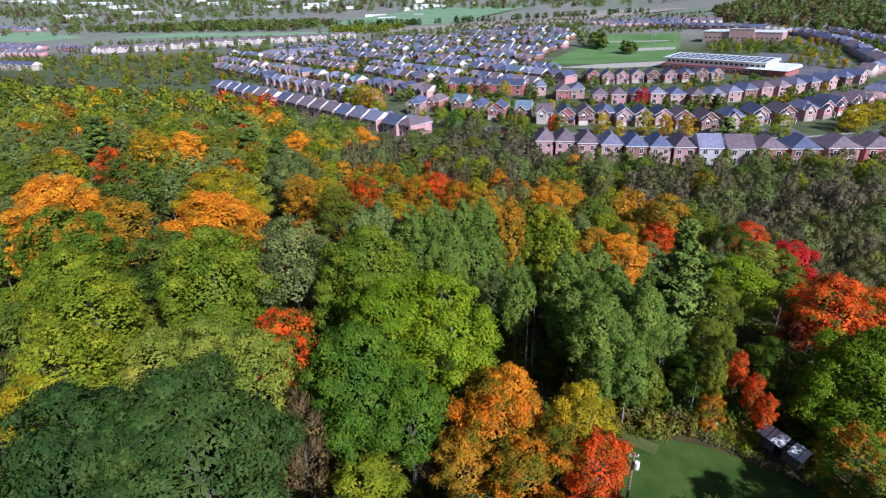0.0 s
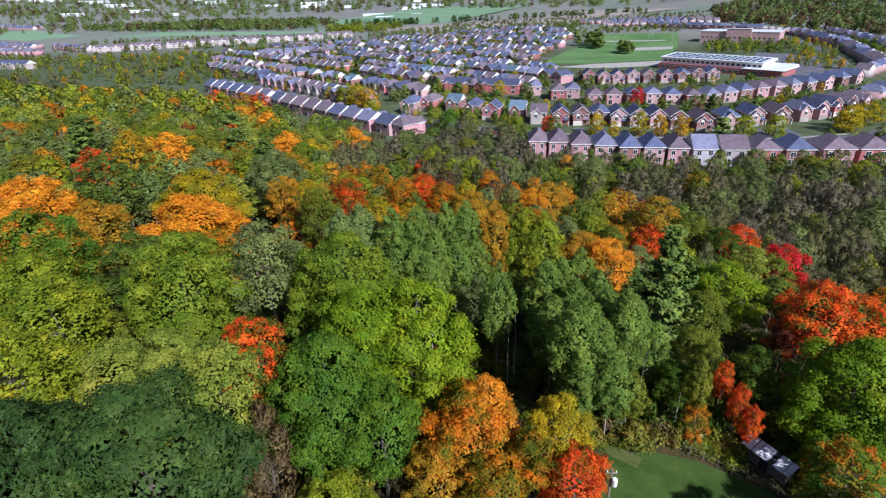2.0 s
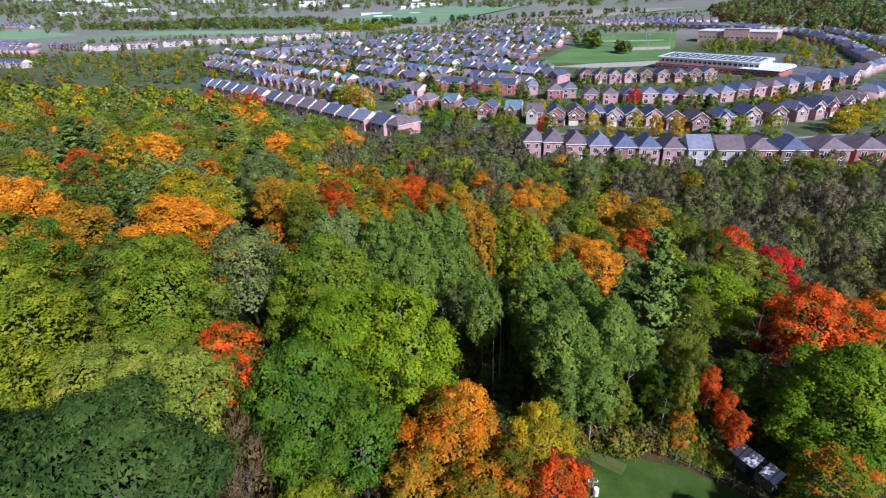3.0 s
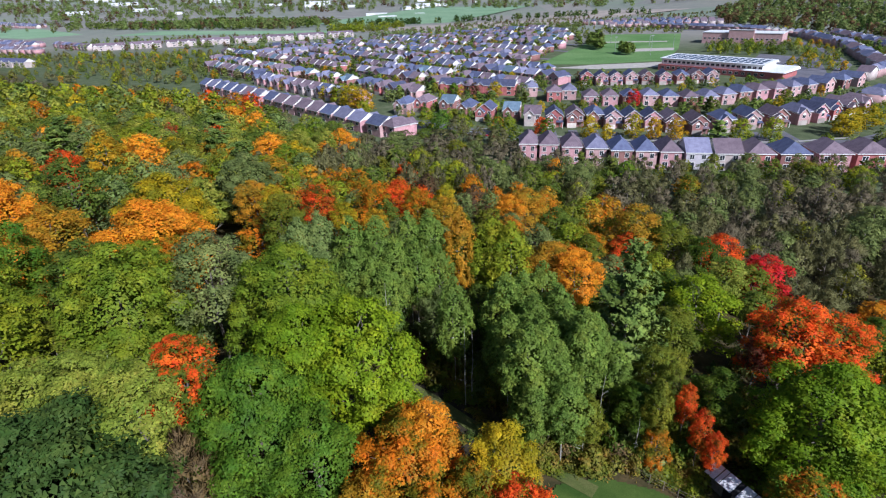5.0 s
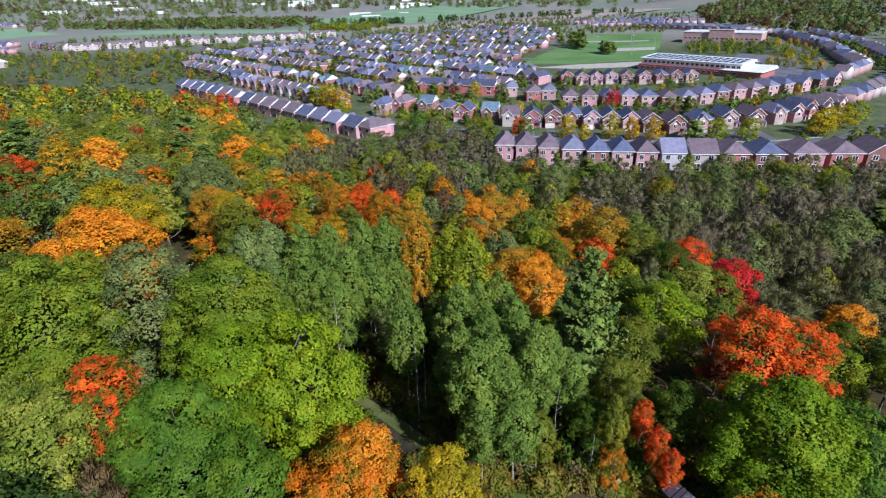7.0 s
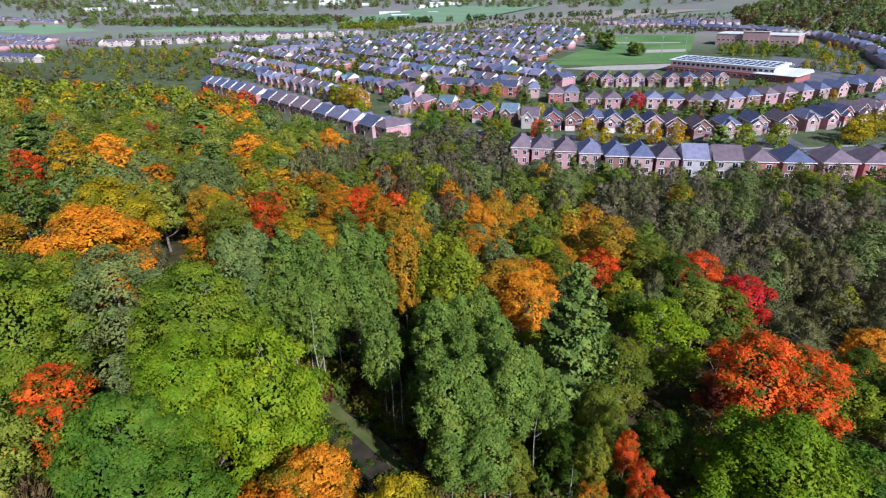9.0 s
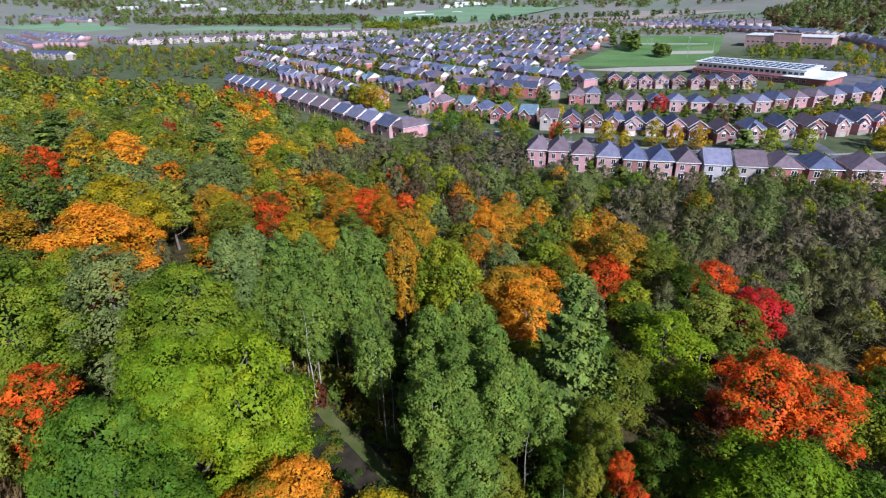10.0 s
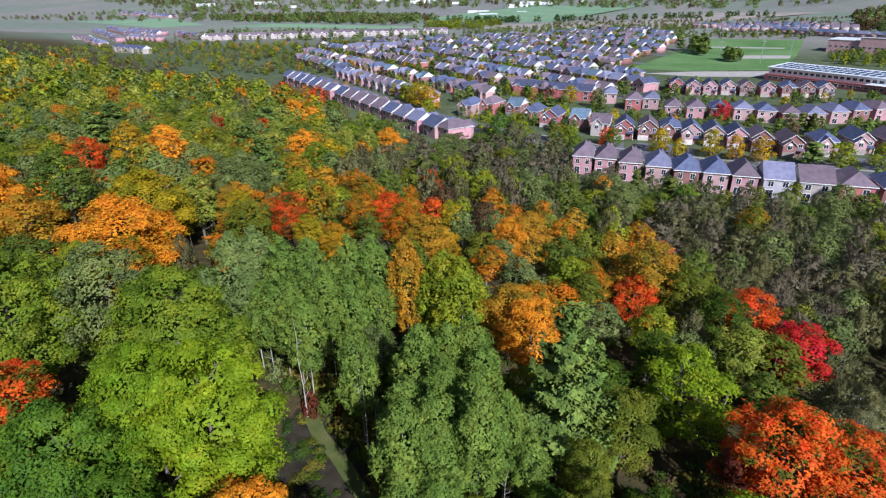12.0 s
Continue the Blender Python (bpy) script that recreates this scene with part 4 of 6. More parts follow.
lot = random.Random(17)
y = 26.0
while y < 395:
    step = 7.2 if y < 85 else 5.9 if y < 150 else 6.8 if y < 210 else 9.0
    x = -430.0
    while x < 170:
        px, py = x + lot.uniform(-2.6, 2.6), y + lot.uniform(-2.6, 2.6)
        x += step
        d = math.hypot(px - 8, py - 12)
        seen = -1.75 * (py + 18) + 20 < px < 0.78 * py + 26
        if not seen or not inside(WOOD_EDGE, px, py) or inside(CLEARING, px, py) or near_lane(px, py) < 5.0:
            continue
        if px > 36 and py < 52 or math.hypot(px + 6, py - 62) < 6.5 or math.hypot(px - 33, py - 63.5) < 6 or math.hypot(px - 34.5, py - 71) < 6.5 or math.hypot(px - 61, py - 89) < 7.5 or inside(GLADE, px, py) or math.hypot(px - 2, py - 39.5) < 6 or (d > 230 and lot.random() < 0.25):
            continue
        r, room = lot.uniform(2.5, 4.5) * (1 if py < 150 else 1.1 if py < 210 else 1.3), min((math.hypot(px - a, py - b) - 0.6 * c for a, b, c in PLANTED), default=9)
        if room < 2.2:
            continue
        if py > 178 - 0.15 * px and px > -60 or py > 330:
            kind, colour = lot.choice(MIX_EDGE)
            h = lot.uniform(6.5, 9.2) if px > 0 else lot.uniform(7, 10)
        elif px > 30 and py > 82 and px > 52 - 0.28 * (py - 82):
            kind, colour = lot.choice(MIX_RIGHT)
            h, r = lot.uniform(8, 12), r * 1.15
        elif py < 85 and px > -45:
            kind, colour = lot.choice(MIX_NEAR)
            h = lot.uniform(8, 12)
            r = min(r, room + 1.2)
        elif px < -55:
            kind, colour = lot.choice(MIX_LEFT)
            h, r = lot.uniform(11, 16), min(1.4 * r, max(room + 1.6, 3.2))
        else:
            kind, colour = lot.choice(MIX_CENTRE if py < 150 else MIX_EDGE)
            h = lot.uniform(10, 14.5)
        # low growth before the gardens
        off = -((px + 45) * 0.625 + (py - 246) * 0.78)
        if px < -20 and off < 32:
            h = min(h, 4.5 + 0.28 * max(off, 0))
        tree(kind, colour, px, py, h, r * (0.55 if kind == "cedar" else 1.0), crowd=None if d < 112 else CROWD)
    y += step * 0.9

join("woodland", CROWD, "dense autumn wood of mixed green, olive and bare trees", "woodland")

# undergrowth
for n in range(300):
    px, py = lot.uniform(-45, 62), lot.uniform(36, 112)
    if n % 3 == 0:
        q = lot.choice(LANE)
        px, py = q[0] + lot.uniform(-8, 8), q[1] + lot.uniform(-8, 8)
    if not px < 0.78 * py + 14 or inside(CLEARING, px, py) or near_lane(px, py) < 2.4 or (px > 12 and py < 50) or inside(GLADE, px, py) or math.hypot(px + 8.8, py - 64) < 4.5:
        continue
    by_lane = near_lane(px, py) < 8
    colour = lot.choice(("brush", "brush", "olive", "mid") if by_lane else ("greenr", "mid", "brush", "grey", "olive"))
    tree("shrub", colour, px, py, lot.uniform(1.4, 3.2), lot.uniform(1.2, 2.3), group="undergrowth")

# dry brush along the edge of the lawn and in the shaded hollow
for n in range(150):
    t = lot.random()
    px, py = 6 + 20 * t + lot.uniform(-2, 2), 53.5 + 1.5 * math.sin(3 * t) + lot.uniform(-2.2, 3.5)
    if not inside(CLEARING, px, py):
        tree("shrub", lot.choice(("brush", "brush", "brush", "olive", "twigbrown")), px, py, lot.uniform(1.0, 2.3), lot.uniform(0.9, 1.6), group="undergrowth", words="clump of dry brush at the lawn's edge")

# saplings under the near maples
for n in range(30):
    px, py = lot.uniform(-14, -2), lot.uniform(33, 42)
    tree("shrub", lot.choice(("greenr", "mid", "dark", "olive")), px, py, lot.uniform(1.6, 3.6), lot.uniform(1.3, 2.3), group="undergrowth")
# brush behind the fence and round the small red trees
for n in range(60):
    t = lot.random()
    px, py = 21 + 11 * t + lot.uniform(-0.6, 0.8), 53.2 - 6.8 * t + lot.uniform(0.4, 2.2)
    if math.hypot(px - 29.1, py - 50.0) > 2.9:
        tree("shrub", lot.choice(("brush", "brush", "olive", "lime", "greenr")), px, py, lot.uniform(0.7, 1.6), lot.uniform(0.7, 1.2), crowd=UNDER)
for n in range(50):
    px, py = lot.uniform(17, 28), lot.uniform(55, 63)
    tree("shrub", lot.choice(("brush", "olive", "greenr", "mid", "grey")), px, py, lot.uniform(1.6, 4.2), lot.uniform(1.1, 1.9), crowd=UNDER)
for n in range(90):
    px, py = lot.uniform(-4, 16), lot.uniform(63, 72)
    if near_lane(px, py) > 4.0 and not inside(GLADE, px, py):
        tree("shrub", lot.choice(("mid", "olive", "greenr", "grey", "brush")), px, py, lot.uniform(1.6, 4.5), lot.uniform(1.2, 2.2), crowd=UNDER)
# rough tufts in the glade, mostly dark: added to imitate its shade
for n in range(150):
    px, py = lot.uniform(-11, 8), lot.uniform(44, 68)
    if inside(GLADE, px, py) and near_lane(px, py) > 1.1:
        tree("shrub", lot.choice(("dark", "dark", "greenr", "brush") if near_lane(px, py) > 3 else ("dark", "brush", "olive", "greenr")), px, py, lot.uniform(0.3, 0.8), lot.uniform(0.5, 1.1), crowd=UNDER)
# dark shrubs added to deepen the shade in the hollow behind the hut, and the brush beside the lane
for n in range(54):
    px, py = 33 + lot.gauss(0, 3.8), 65 + lot.gauss(0, 4.6)
    tree("shrub", lot.choice(("dark", "dark", "greenr", "brush", "twigbrown")), px, py, lot.uniform(0.8, 2.2), lot.uniform(0.9, 1.8), group="undergrowth", words="dark green shrub added to deepen the shade of the hollow")
# low dark shrubs stand in for the deep shade between the trees here
for n in range(14):
    px, py = 61 + lot.gauss(0, 3.8), 89 + lot.gauss(0, 3.8)
    tree("shrub", lot.choice(("dark", "dark", "greenr")), px, py, lot.uniform(1.4, 3.0), lot.uniform(1.3, 2.3), group="undergrowth")
for n in range(10):
    px, py = 40.5 + lot.gauss(0, 2.4), 62.5 + lot.gauss(0, 2.4)
    tree("shrub", lot.choice(("mid", "brush", "greenr")), px, py, lot.uniform(1.4, 3.0), lot.uniform(1.3, 2.2), group="undergrowth")
for n in range(60):
    t = lot.random()
    px, py = 0.5 - 8.5 * t + lot.uniform(0.8, 4.5), 62.5 + 7.0 * t + lot.uniform(0.3, 3.0)
    if near_lane(px, py) > 1.6:
        tree("shrub", lot.choice(("brush", "brush", "olive", "twigbrown", "brush")), px, py, lot.uniform(0.9, 2.0), lot.uniform(0.8, 1.4), group="undergrowth", words="low dry shrub beside the grass lane")
for px, py in ((-9.4, 68.6), (-8.6, 67.4), (-5.2, 69.4), (-4.4, 68.8)):
    tree("shrub", "darkred", px, py, 2.4, 1.2, group="undergrowth", words="dull dark red shrub beside the grass lane")

join("undergrowth", UNDER, "low green and brown undergrowth beneath the trees", "undergrowth")

# ---- clearing, lane, hut, fence, pole ----
sheet("lawn", [(5, 22), (8, 38), (10, 46), (12, 50.5), (17, 52), (22, 51), (26, 49), (31, 45.5), (37, 41), (37, 22)], 0.1, LAWN, 0.2)
# dark sheet over the glade, painted as dark as its tree shade
sheet("bare_soil", GLADE, 0.06, SHADE_SOIL, 0.25)
strip("lane", LANE, 1.7, 0.14, PATH_GRASS, 2.0)


def bar(a, b, w, h):
    """A straight bar from a to b, w wide and h high."""
    a, b = Vector(a), Vector(b)
    d = (b - a).normalized()
    s = d.cross(Vector((0, 0, 1)))
    s = s.normalized() * w / 2 if s.length > 0.01 else Vector((w / 2, 0, 0))
    u_ = s.cross(d).normalized() * h / 2
    return Shape().hull([a - s - u_, a + s - u_, a + s + u_, a - s + u_], [b - s - u_, b + s - u_, b + s + u_, b - s + u_])


hut = thing("shed", pose(29.5, 50.9, land(29.5, 50.9), 0, 0, -57), "low wooden shed with a patched white sheet roof", "shed")
hut.scale = (0.92, 0.5, 0.8)
part("wall", Shape().hull([(-2.7, -1.3, -0.3), (2.7, -1.3, -0.3), (2.7, 1.3, -0.3), (-2.7, 1.3, -0.3)], [(-2.7, -1.3, 1.9), (2.7, -1.3, 1.9), (2.7, 1.3, 2.6), (-2.7, 1.3, 2.6)]), WOOD, hut)
# black block in place of the unlit inside of the doorway
part("door", Shape().block(-0.5, -1.38, 0, 0.5, -1.28, 1.8), BLACK, hut, "black block for a dark open doorway")
for k, (x0, x1) in enumerate(((-2.95, -1.75), (-1.6, -1.15), (-1.05, 0.32), (0.98, 2.15), (2.25, 2.9))):
    part("roof_sheet", Shape().hull([(x0, -1.65, 1.84 + 0.02 * k), (x1, -1.65, 1.84), (x1, 1.55, 2.70), (x0, 1.55, 2.70)], [(x0, -1.65, 1.89 + 0.02 * k), (x1, -1.65, 1.89), (x1, 1.55, 2.75), (x0, 1.55, 2.75)]), TARP, hut)
# black slab in place of a dark opening between the roof sheets
part("roof_hatch", Shape().hull([(0.36, -1.6, 1.83), (0.94, -1.6, 1.83), (0.94, 1.5, 2.68), (0.36, 1.5, 2.68)], [(0.36, -1.6, 1.86), (0.94, -1.6, 1.86), (0.94, 1.5, 2.71), (0.36, 1.5, 2.71)]), BLACK, hut, "black slab for a dark opening in the roof")

fence = thing("fence", pose(0, 0, 0), "weathered post and wire fence beside the lawn", "fence")
ends = (Vector((20.5, 52.6)), Vector((34.0, 44.2)))
spots = [ends[0].lerp(ends[1], k / 11) for k in range(12)]
for q in spots:
    z = land(q.x, q.y)
    part("post", Shape().tube([(q.x, q.y, z - 0.4), (q.x + 0.02, q.y, z + 1.25)], [0.05, 0.045], 6), WOOD, fence)
for hgt in (0.4, 0.8, 1.15):
    for a, b in zip(spots, spots[1:]):
        part("rail", bar((a.x, a.y, land(a.x, a.y) + hgt), (b.x, b.y, land(b.x, b.y) + hgt), 0.015, 0.02), WOOD, fence)

z = land(10.6, 40.6)
pole = thing("utility_pole", pose(10.6, 40.6, z), "wooden utility pole with a white transformer and crossarm", "utility pole")
part("post", Shape().tube([(0, 0, -0.5), (0, 0, 4), (0, 0, 9.2)], [0.16, 0.14, 0.10], 8), WOOD, pole)
part("crossarm", Shape().block(-0.45, -0.05, 8.75, 0.45, 0.05, 8.85), WOOD, pole)
part("transformer", Shape().tube([(0.3, -0.25, 7.5), (0.3, -0.25, 7.56), (0.3, -0.25, 8.3), (0.3, -0.25, 8.36)], [0.2, 0.25, 0.25, 0.2], 10), TRIM, pole, "white transformer can")
for x in (-0.38, 0.0, 0.38):
    part("insulator", Shape().tube([(x, 0, 8.85), (x, 0, 9.0), (x, 0, 9.08)], [0.05, 0.06, 0.03], 6), TRIM, pole)
z = land(13.0, 39.2)
post = thing("marker_post", pose(13.0, 39.2, z), "short white service post on the lawn", "post")
part("post", Shape().block(-0.12, -0.12, -0.3, 0.12, 0.12, 1.5), TRIM, post)
part("cap", Shape().block(-0.2, -0.2, 1.5, 0.2, 0.2, 1.62), STEEL, post)

# dead standing trunks
for x, y, h, seed in ((17.1, 57.2, 10.0, 3), (20.6, 54.6, 6.5, 4), (-9.0, 67.0, 14.5, 5), (1.6, 62.0, 12, 6), (2.4, 62.6, 11, 8), (-36.5, 52.5, 14, 7), (12.5, 57.5, 8, 9)):
    top = thing("dead_tree", pose(x, y, land(x, y)), "bare pale dead trunk with few limbs", "dead tree", "dead trees")
    part("trunk", trunk_mesh("trunk", seed, h / 0.86, 1, h * 0.13, 0.085, 5, BARK_PALE, 0.012, 6), None, top)

# ---- town: houses ----
def hip_roof(w, d, z, rise, over=0.5, thick=0.22):
    s = Shape()
    W, D = w / 2 + over, d / 2 + over
    if w >= d:
        rl = (w - d) / 2 + 0.15 * d
        a, b = (-rl, 0, z + rise), (rl, 0, z + rise)
        e = [(-W, -D, z), (W, -D, z), (W, D, z), (-W, D, z)]
        s.face([e[0], e[1], b, a]).face([e[1], e[2], b]).face([e[2], e[3], a, b]).face([e[3], e[0], a])
    else:
        rl = (d - w) / 2 + 0.15 * w
        a, b = (0, -rl, z + rise), (0, rl, z + rise)
        e = [(-W, -D, z), (W, -D, z), (W, D, z), (-W, D, z)]
        s.face([e[0], e[1], a]).face([e[1], e[2], b, a]).face([e[2], e[3], b]).face([e[3], e[0], a, b])
    lo = [(x, y, z - thick) for x, y, z in e]
    for i in range(4):
        s.face([lo[i], lo[(i + 1) % 4], e[(i + 1) % 4], e[i]], 1)
    return s.face(lo[::-1], 1)


def gable_roof(x0, x1, y0, y1, z, rise, along="y", over=0.45, thick=0.22):
    """Two sloping slabs with white fascia; the ridge runs along x or y."""
    s = Shape()
    if along == "y":
        c = (x0 + x1) / 2
        k = rise / ((x1 - x0) / 2)
        for sx, xe in ((-1, x0 - over), (1, x1 + over)):
            ze = z - over * k
            top = [(xe, y0 - over, ze), (c, y0 - over, z + rise), (c, y1 + over, z + rise), (xe, y1 + over, ze)]
            low = [(a, b, q - thick) for a, b, q in top]
            s.face(top if sx > 0 else top[::-1])
            s.face(low if sx < 0 else low[::-1], 1)
            for i in range(4):
                s.face([low[i], low[(i + 1) % 4], top[(i + 1) % 4], top[i]], 1)
    else:
        c = (y0 + y1) / 2
        k = rise / ((y1 - y0) / 2)
        for sy, ye in ((-1, y0 - over), (1, y1 + over)):
            ze = z - over * k
            top = [(x0 - over, ye, ze), (x0 - over, c, z + rise), (x1 + over, c, z + rise), (x1 + over, ye, ze)]
            low = [(a, b, q - thick) for a, b, q in top]
            s.face(top if sy < 0 else top[::-1])
            s.face(low[::-1], 1)
            for i in range(4):
                s.face([low[i], low[(i + 1) % 4], top[(i + 1) % 4], top[i]], 1)
    return s


def gable_wall(s, x0, x1, y0, y1, z0, z1, rise, along="y", slot=0, gable=0):
    """Walls with the two pointed ends under a gable roof."""
    s.block(x0, y0, z0, x1, y1, z1, slot)
    if along == "y":
        c = (x0 + x1) / 2
        for y in (y0, y1):
            s.face([(x0, y, z1), (x1, y, z1), (c, y, z1 + rise - 0.1)], gable)
    else:
        c = (y0 + y1) / 2
        for x in (x0, x1):
            s.face([(x, y0, z1), (x, y1, z1), (x, c, z1 + rise - 0.1)], gable)
    return s


def window_shape(w, h, arch=False):
    """A framed pane that stands proud of a wall which faces -y."""
    s = Shape()
    s.block(-w / 2 - 0.12, -0.06, -0.12, w / 2 + 0.12, 0.05, h + 0.12, 0)
    s.block(-w / 2, -0.09, 0, -0.04, 0.03, h, 1).block(0.04, -0.09, 0, w / 2, 0.03, h, 1)
    if arch:
        ring = [(w / 2 * math.cos(a), w / 2 * math.sin(a)) for a in [math.pi * k / 6 for k in range(7)]]
        s.hull([(x, -0.09, h + 0.14 + z) for x, z in ring], [(x, 0.05, h + 0.14 + z) for x, z in ring], 1)
    return s


WIN = window_shape(1.5, 1.4).mesh("window", TRIM, PANE)
WIN_WIDE = window_shape(2.2, 1.5).mesh("window", TRIM, PANE)
WIN_ARCH = window_shape(1.7, 1.4, True).mesh("window", TRIM, PANE)
PATIO = window_shape(2.2, 2.1).mesh("window", TRIM, PANE)
GDOOR = Shape().block(-2.4, -0.06, 0, 2.4, 0.04, 2.2)
for q in range(1, 4):
    GDOOR.block(-2.38, -0.08, 0.55 * q - 0.02, 2.38, -0.05, 0.55 * q + 0.02)
GDOOR = GDOOR.mesh("garage_door", GARAGE)
FDOOR = Shape().block(-0.5, -0.07, 0, 0.5, 0.04, 2.1).block(-0.32, -0.09, 1.1, 0.32, -0.06, 1.9).mesh("door", WOOD)


def frame_mesh(w, h, arch=False):
    """The frame alone, with a bar up its middle."""
    s = Shape()
    s.block(-w / 2 - 0.12, -0.06, -0.12, w / 2 + 0.12, 0.05, h + 0.12)
    s.block(-0.04, -0.10, 0, 0.04, -0.05, h)
    if arch:
        ring = [(w / 2 * math.cos(a), w / 2 * math.sin(a)) for a in [math.pi * k / 6 for k in range(7)]]
        s.hull([(x, -0.09, h + 0.14 + z) for x, z in ring], [(x, 0.05, h + 0.14 + z) for x, z in ring])
    return s.mesh("window", TRIM)


def pane_mesh_of(w, h):
    return Shape().block(0.0, -0.09, 0, w / 2 - 0.05, 0.03, h).mesh("pane", PANE)


SPLIT = {WIN: (frame_mesh(1.5, 1.4), pane_mesh_of(1.5, 1.4), 0.75), WIN_ARCH: (frame_mesh(1.7, 1.4, True), pane_mesh_of(1.7, 1.4), 0.85), PATIO: (frame_mesh(2.2, 2.1), pane_mesh_of(2.2, 2.1), 1.1)}


def hang_window(mesh, parent, x, y, z, turn=0.0, fine=False):
    """A window on a wall; a fine one has panes of its own."""
    if not fine:
        return hang("window", mesh, parent, x, y, z, turn)
    bars, glass, half = SPLIT[mesh]
    ob = hang("window", bars, parent, x, y, z, turn)
    for at in (-half, 0.05):
        hang("pane", glass, ob, at, 0, 0, 0, "dark glass pane")
    return ob


def hang(name, mesh, parent, x, y, z, turn=0.0, label=""):
    ob = part(name, mesh, None, parent, label)
    ob.matrix_local = pose(x, y, z, 0, 0, turn)
    return ob


def house(label, wall, roof, w=8.6, d=12.0, style="hip", eave=5.7, rise=2.9, detail=2, front=True):
    """A two-storey house whose street front faces -y."""
    top = thing("house", pose(0, 0, 0), label, "house", "houses of the estate")
    s = Shape()
    if style == "hip":
        s.block(-w / 2, -d / 2, -0.3, w / 2, d / 2, eave)
        part("wall", s, BRICK[wall], top)
        part("roof", hip_roof(w, d, eave, rise), [SHINGLE[roof], TRIM], top)
    elif style == "gable_front":
        gable_wall(s, -w / 2, w / 2, -d / 2, d / 2, -0.3, eave, rise, "y")
        part("wall", s, BRICK[wall], top)
        part("roof", gable_roof(-w / 2, w / 2, -d / 2, d / 2, eave, rise), [SHINGLE[roof], TRIM], top)
    else:
        gable_wall(s, -w / 2, w / 2, -d / 2, d / 2, -0.3, eave, rise, "x", 0, 1)
        part("wall", s, [BRICK[wall], TRIM], top)
        part("roof", gable_roof(-w / 2, w / 2, -d / 2, d / 2, eave, rise, "x"), [SHINGLE[roof], TRIM], top)
    yb, yf = d / 2, -d / 2
    if style in ("hip", "gable_side") and front and detail:
        # a gabled bay on the street side, over the garage
        g = Shape()
        gx0, gx1 = -w / 2 + 0.3, -w / 2 + 5.6
        gable_wall(g, gx0, gx1, yf - 1.6, yf + 0.5, -0.3, eave - 0.1, 2.2, "y", 0, 0)
        part("bay", g, BRICK[wall], top)
        part("bay_roof", gable_roof(gx0, gx1, yf - 1.6, yf + 2.6, eave - 0.1, 2.2), [SHINGLE[roof], TRIM], top)
        gx = (gx0 + gx1) / 2
        hang("garage_door", GDOOR, top, gx, yf - 1.6, 0.0)
        hang_window(WIN_ARCH, top, gx, yf - 1.6, 3.3, fine=detail > 1)
        hang_window(WIN, top, w / 2 - 1.5, yf, 3.4, fine=detail > 1)
        hang("door", FDOOR, top, w / 2 - 1.5, yf, 0.1)
    elif detail:
        # a smaller gabled bay before the main gable, and a porch roof over the door
        g = Shape()
        gx0, gx1 = -w / 2 - 0.1, -w / 2 + 5.0
        gable_wall(g, gx0, gx1, yf - 2.2, yf + 0.4, -0.3, 5.0, 1.9, "y")
        part("bay", g, BRICK[wall], top)
        part("bay_roof", gable_roof(gx0, gx1, yf - 2.2, yf + 2.2, 5.0, 1.9), [SHINGLE[roof], TRIM], top)
        gx = (gx0 + gx1) / 2
        hang("garage_door", GDOOR, top, gx, yf - 2.2, 0.0)
        hang_window(WIN_ARCH, top, gx, yf - 2.2, 3.2, fine=detail > 1)
        hang_window(WIN, top, w / 2 - 1.5, yf, 3.5, fine=detail > 1)
        hang("door", FDOOR, top, w / 2 - 1.6, yf, 0.1)
        part("porch_roof", Shape().hull([(gx1 + 0.1, yf - 1.7, 2.6), (w / 2, yf - 1.7, 2.6), (w / 2, yf - 0.02, 2.6), (gx1 + 0.1, yf - 0.02, 2.6)], [(gx1 + 0.1, yf - 1.7, 2.75), (w / 2, yf - 1.7, 2.75), (w / 2, yf - 0.02, 3.3), (gx1 + 0.1, yf - 0.02, 3.3)]), SHINGLE[roof], top)
        part("porch_post", Shape().block(w / 2 - 0.25, yf - 1.65, -0.2, w / 2 - 0.05, yf - 1.45, 2.6), TRIM, top)
    # garden side
    hang_window(WIN, top, -w / 4, yb, 3.4, 180, fine=detail > 1)
    hang_window(WIN, top, w / 4, yb, 3.4, 180, fine=detail > 1)
    hang_window(PATIO, top, w / 4, yb, 0.3, 180, fine=detail > 1)
    if detail > 1:
        hang_window(WIN, top, -w / 4, yb, 0.9, 180, fine=detail > 1)
        hang_window(WIN, top, -w / 2, d * 0.12, 3.4, -90, fine=detail > 1)
        hang_window(WIN, top, w / 2, d * 0.12, 3.4, 90, fine=detail > 1)
    return top


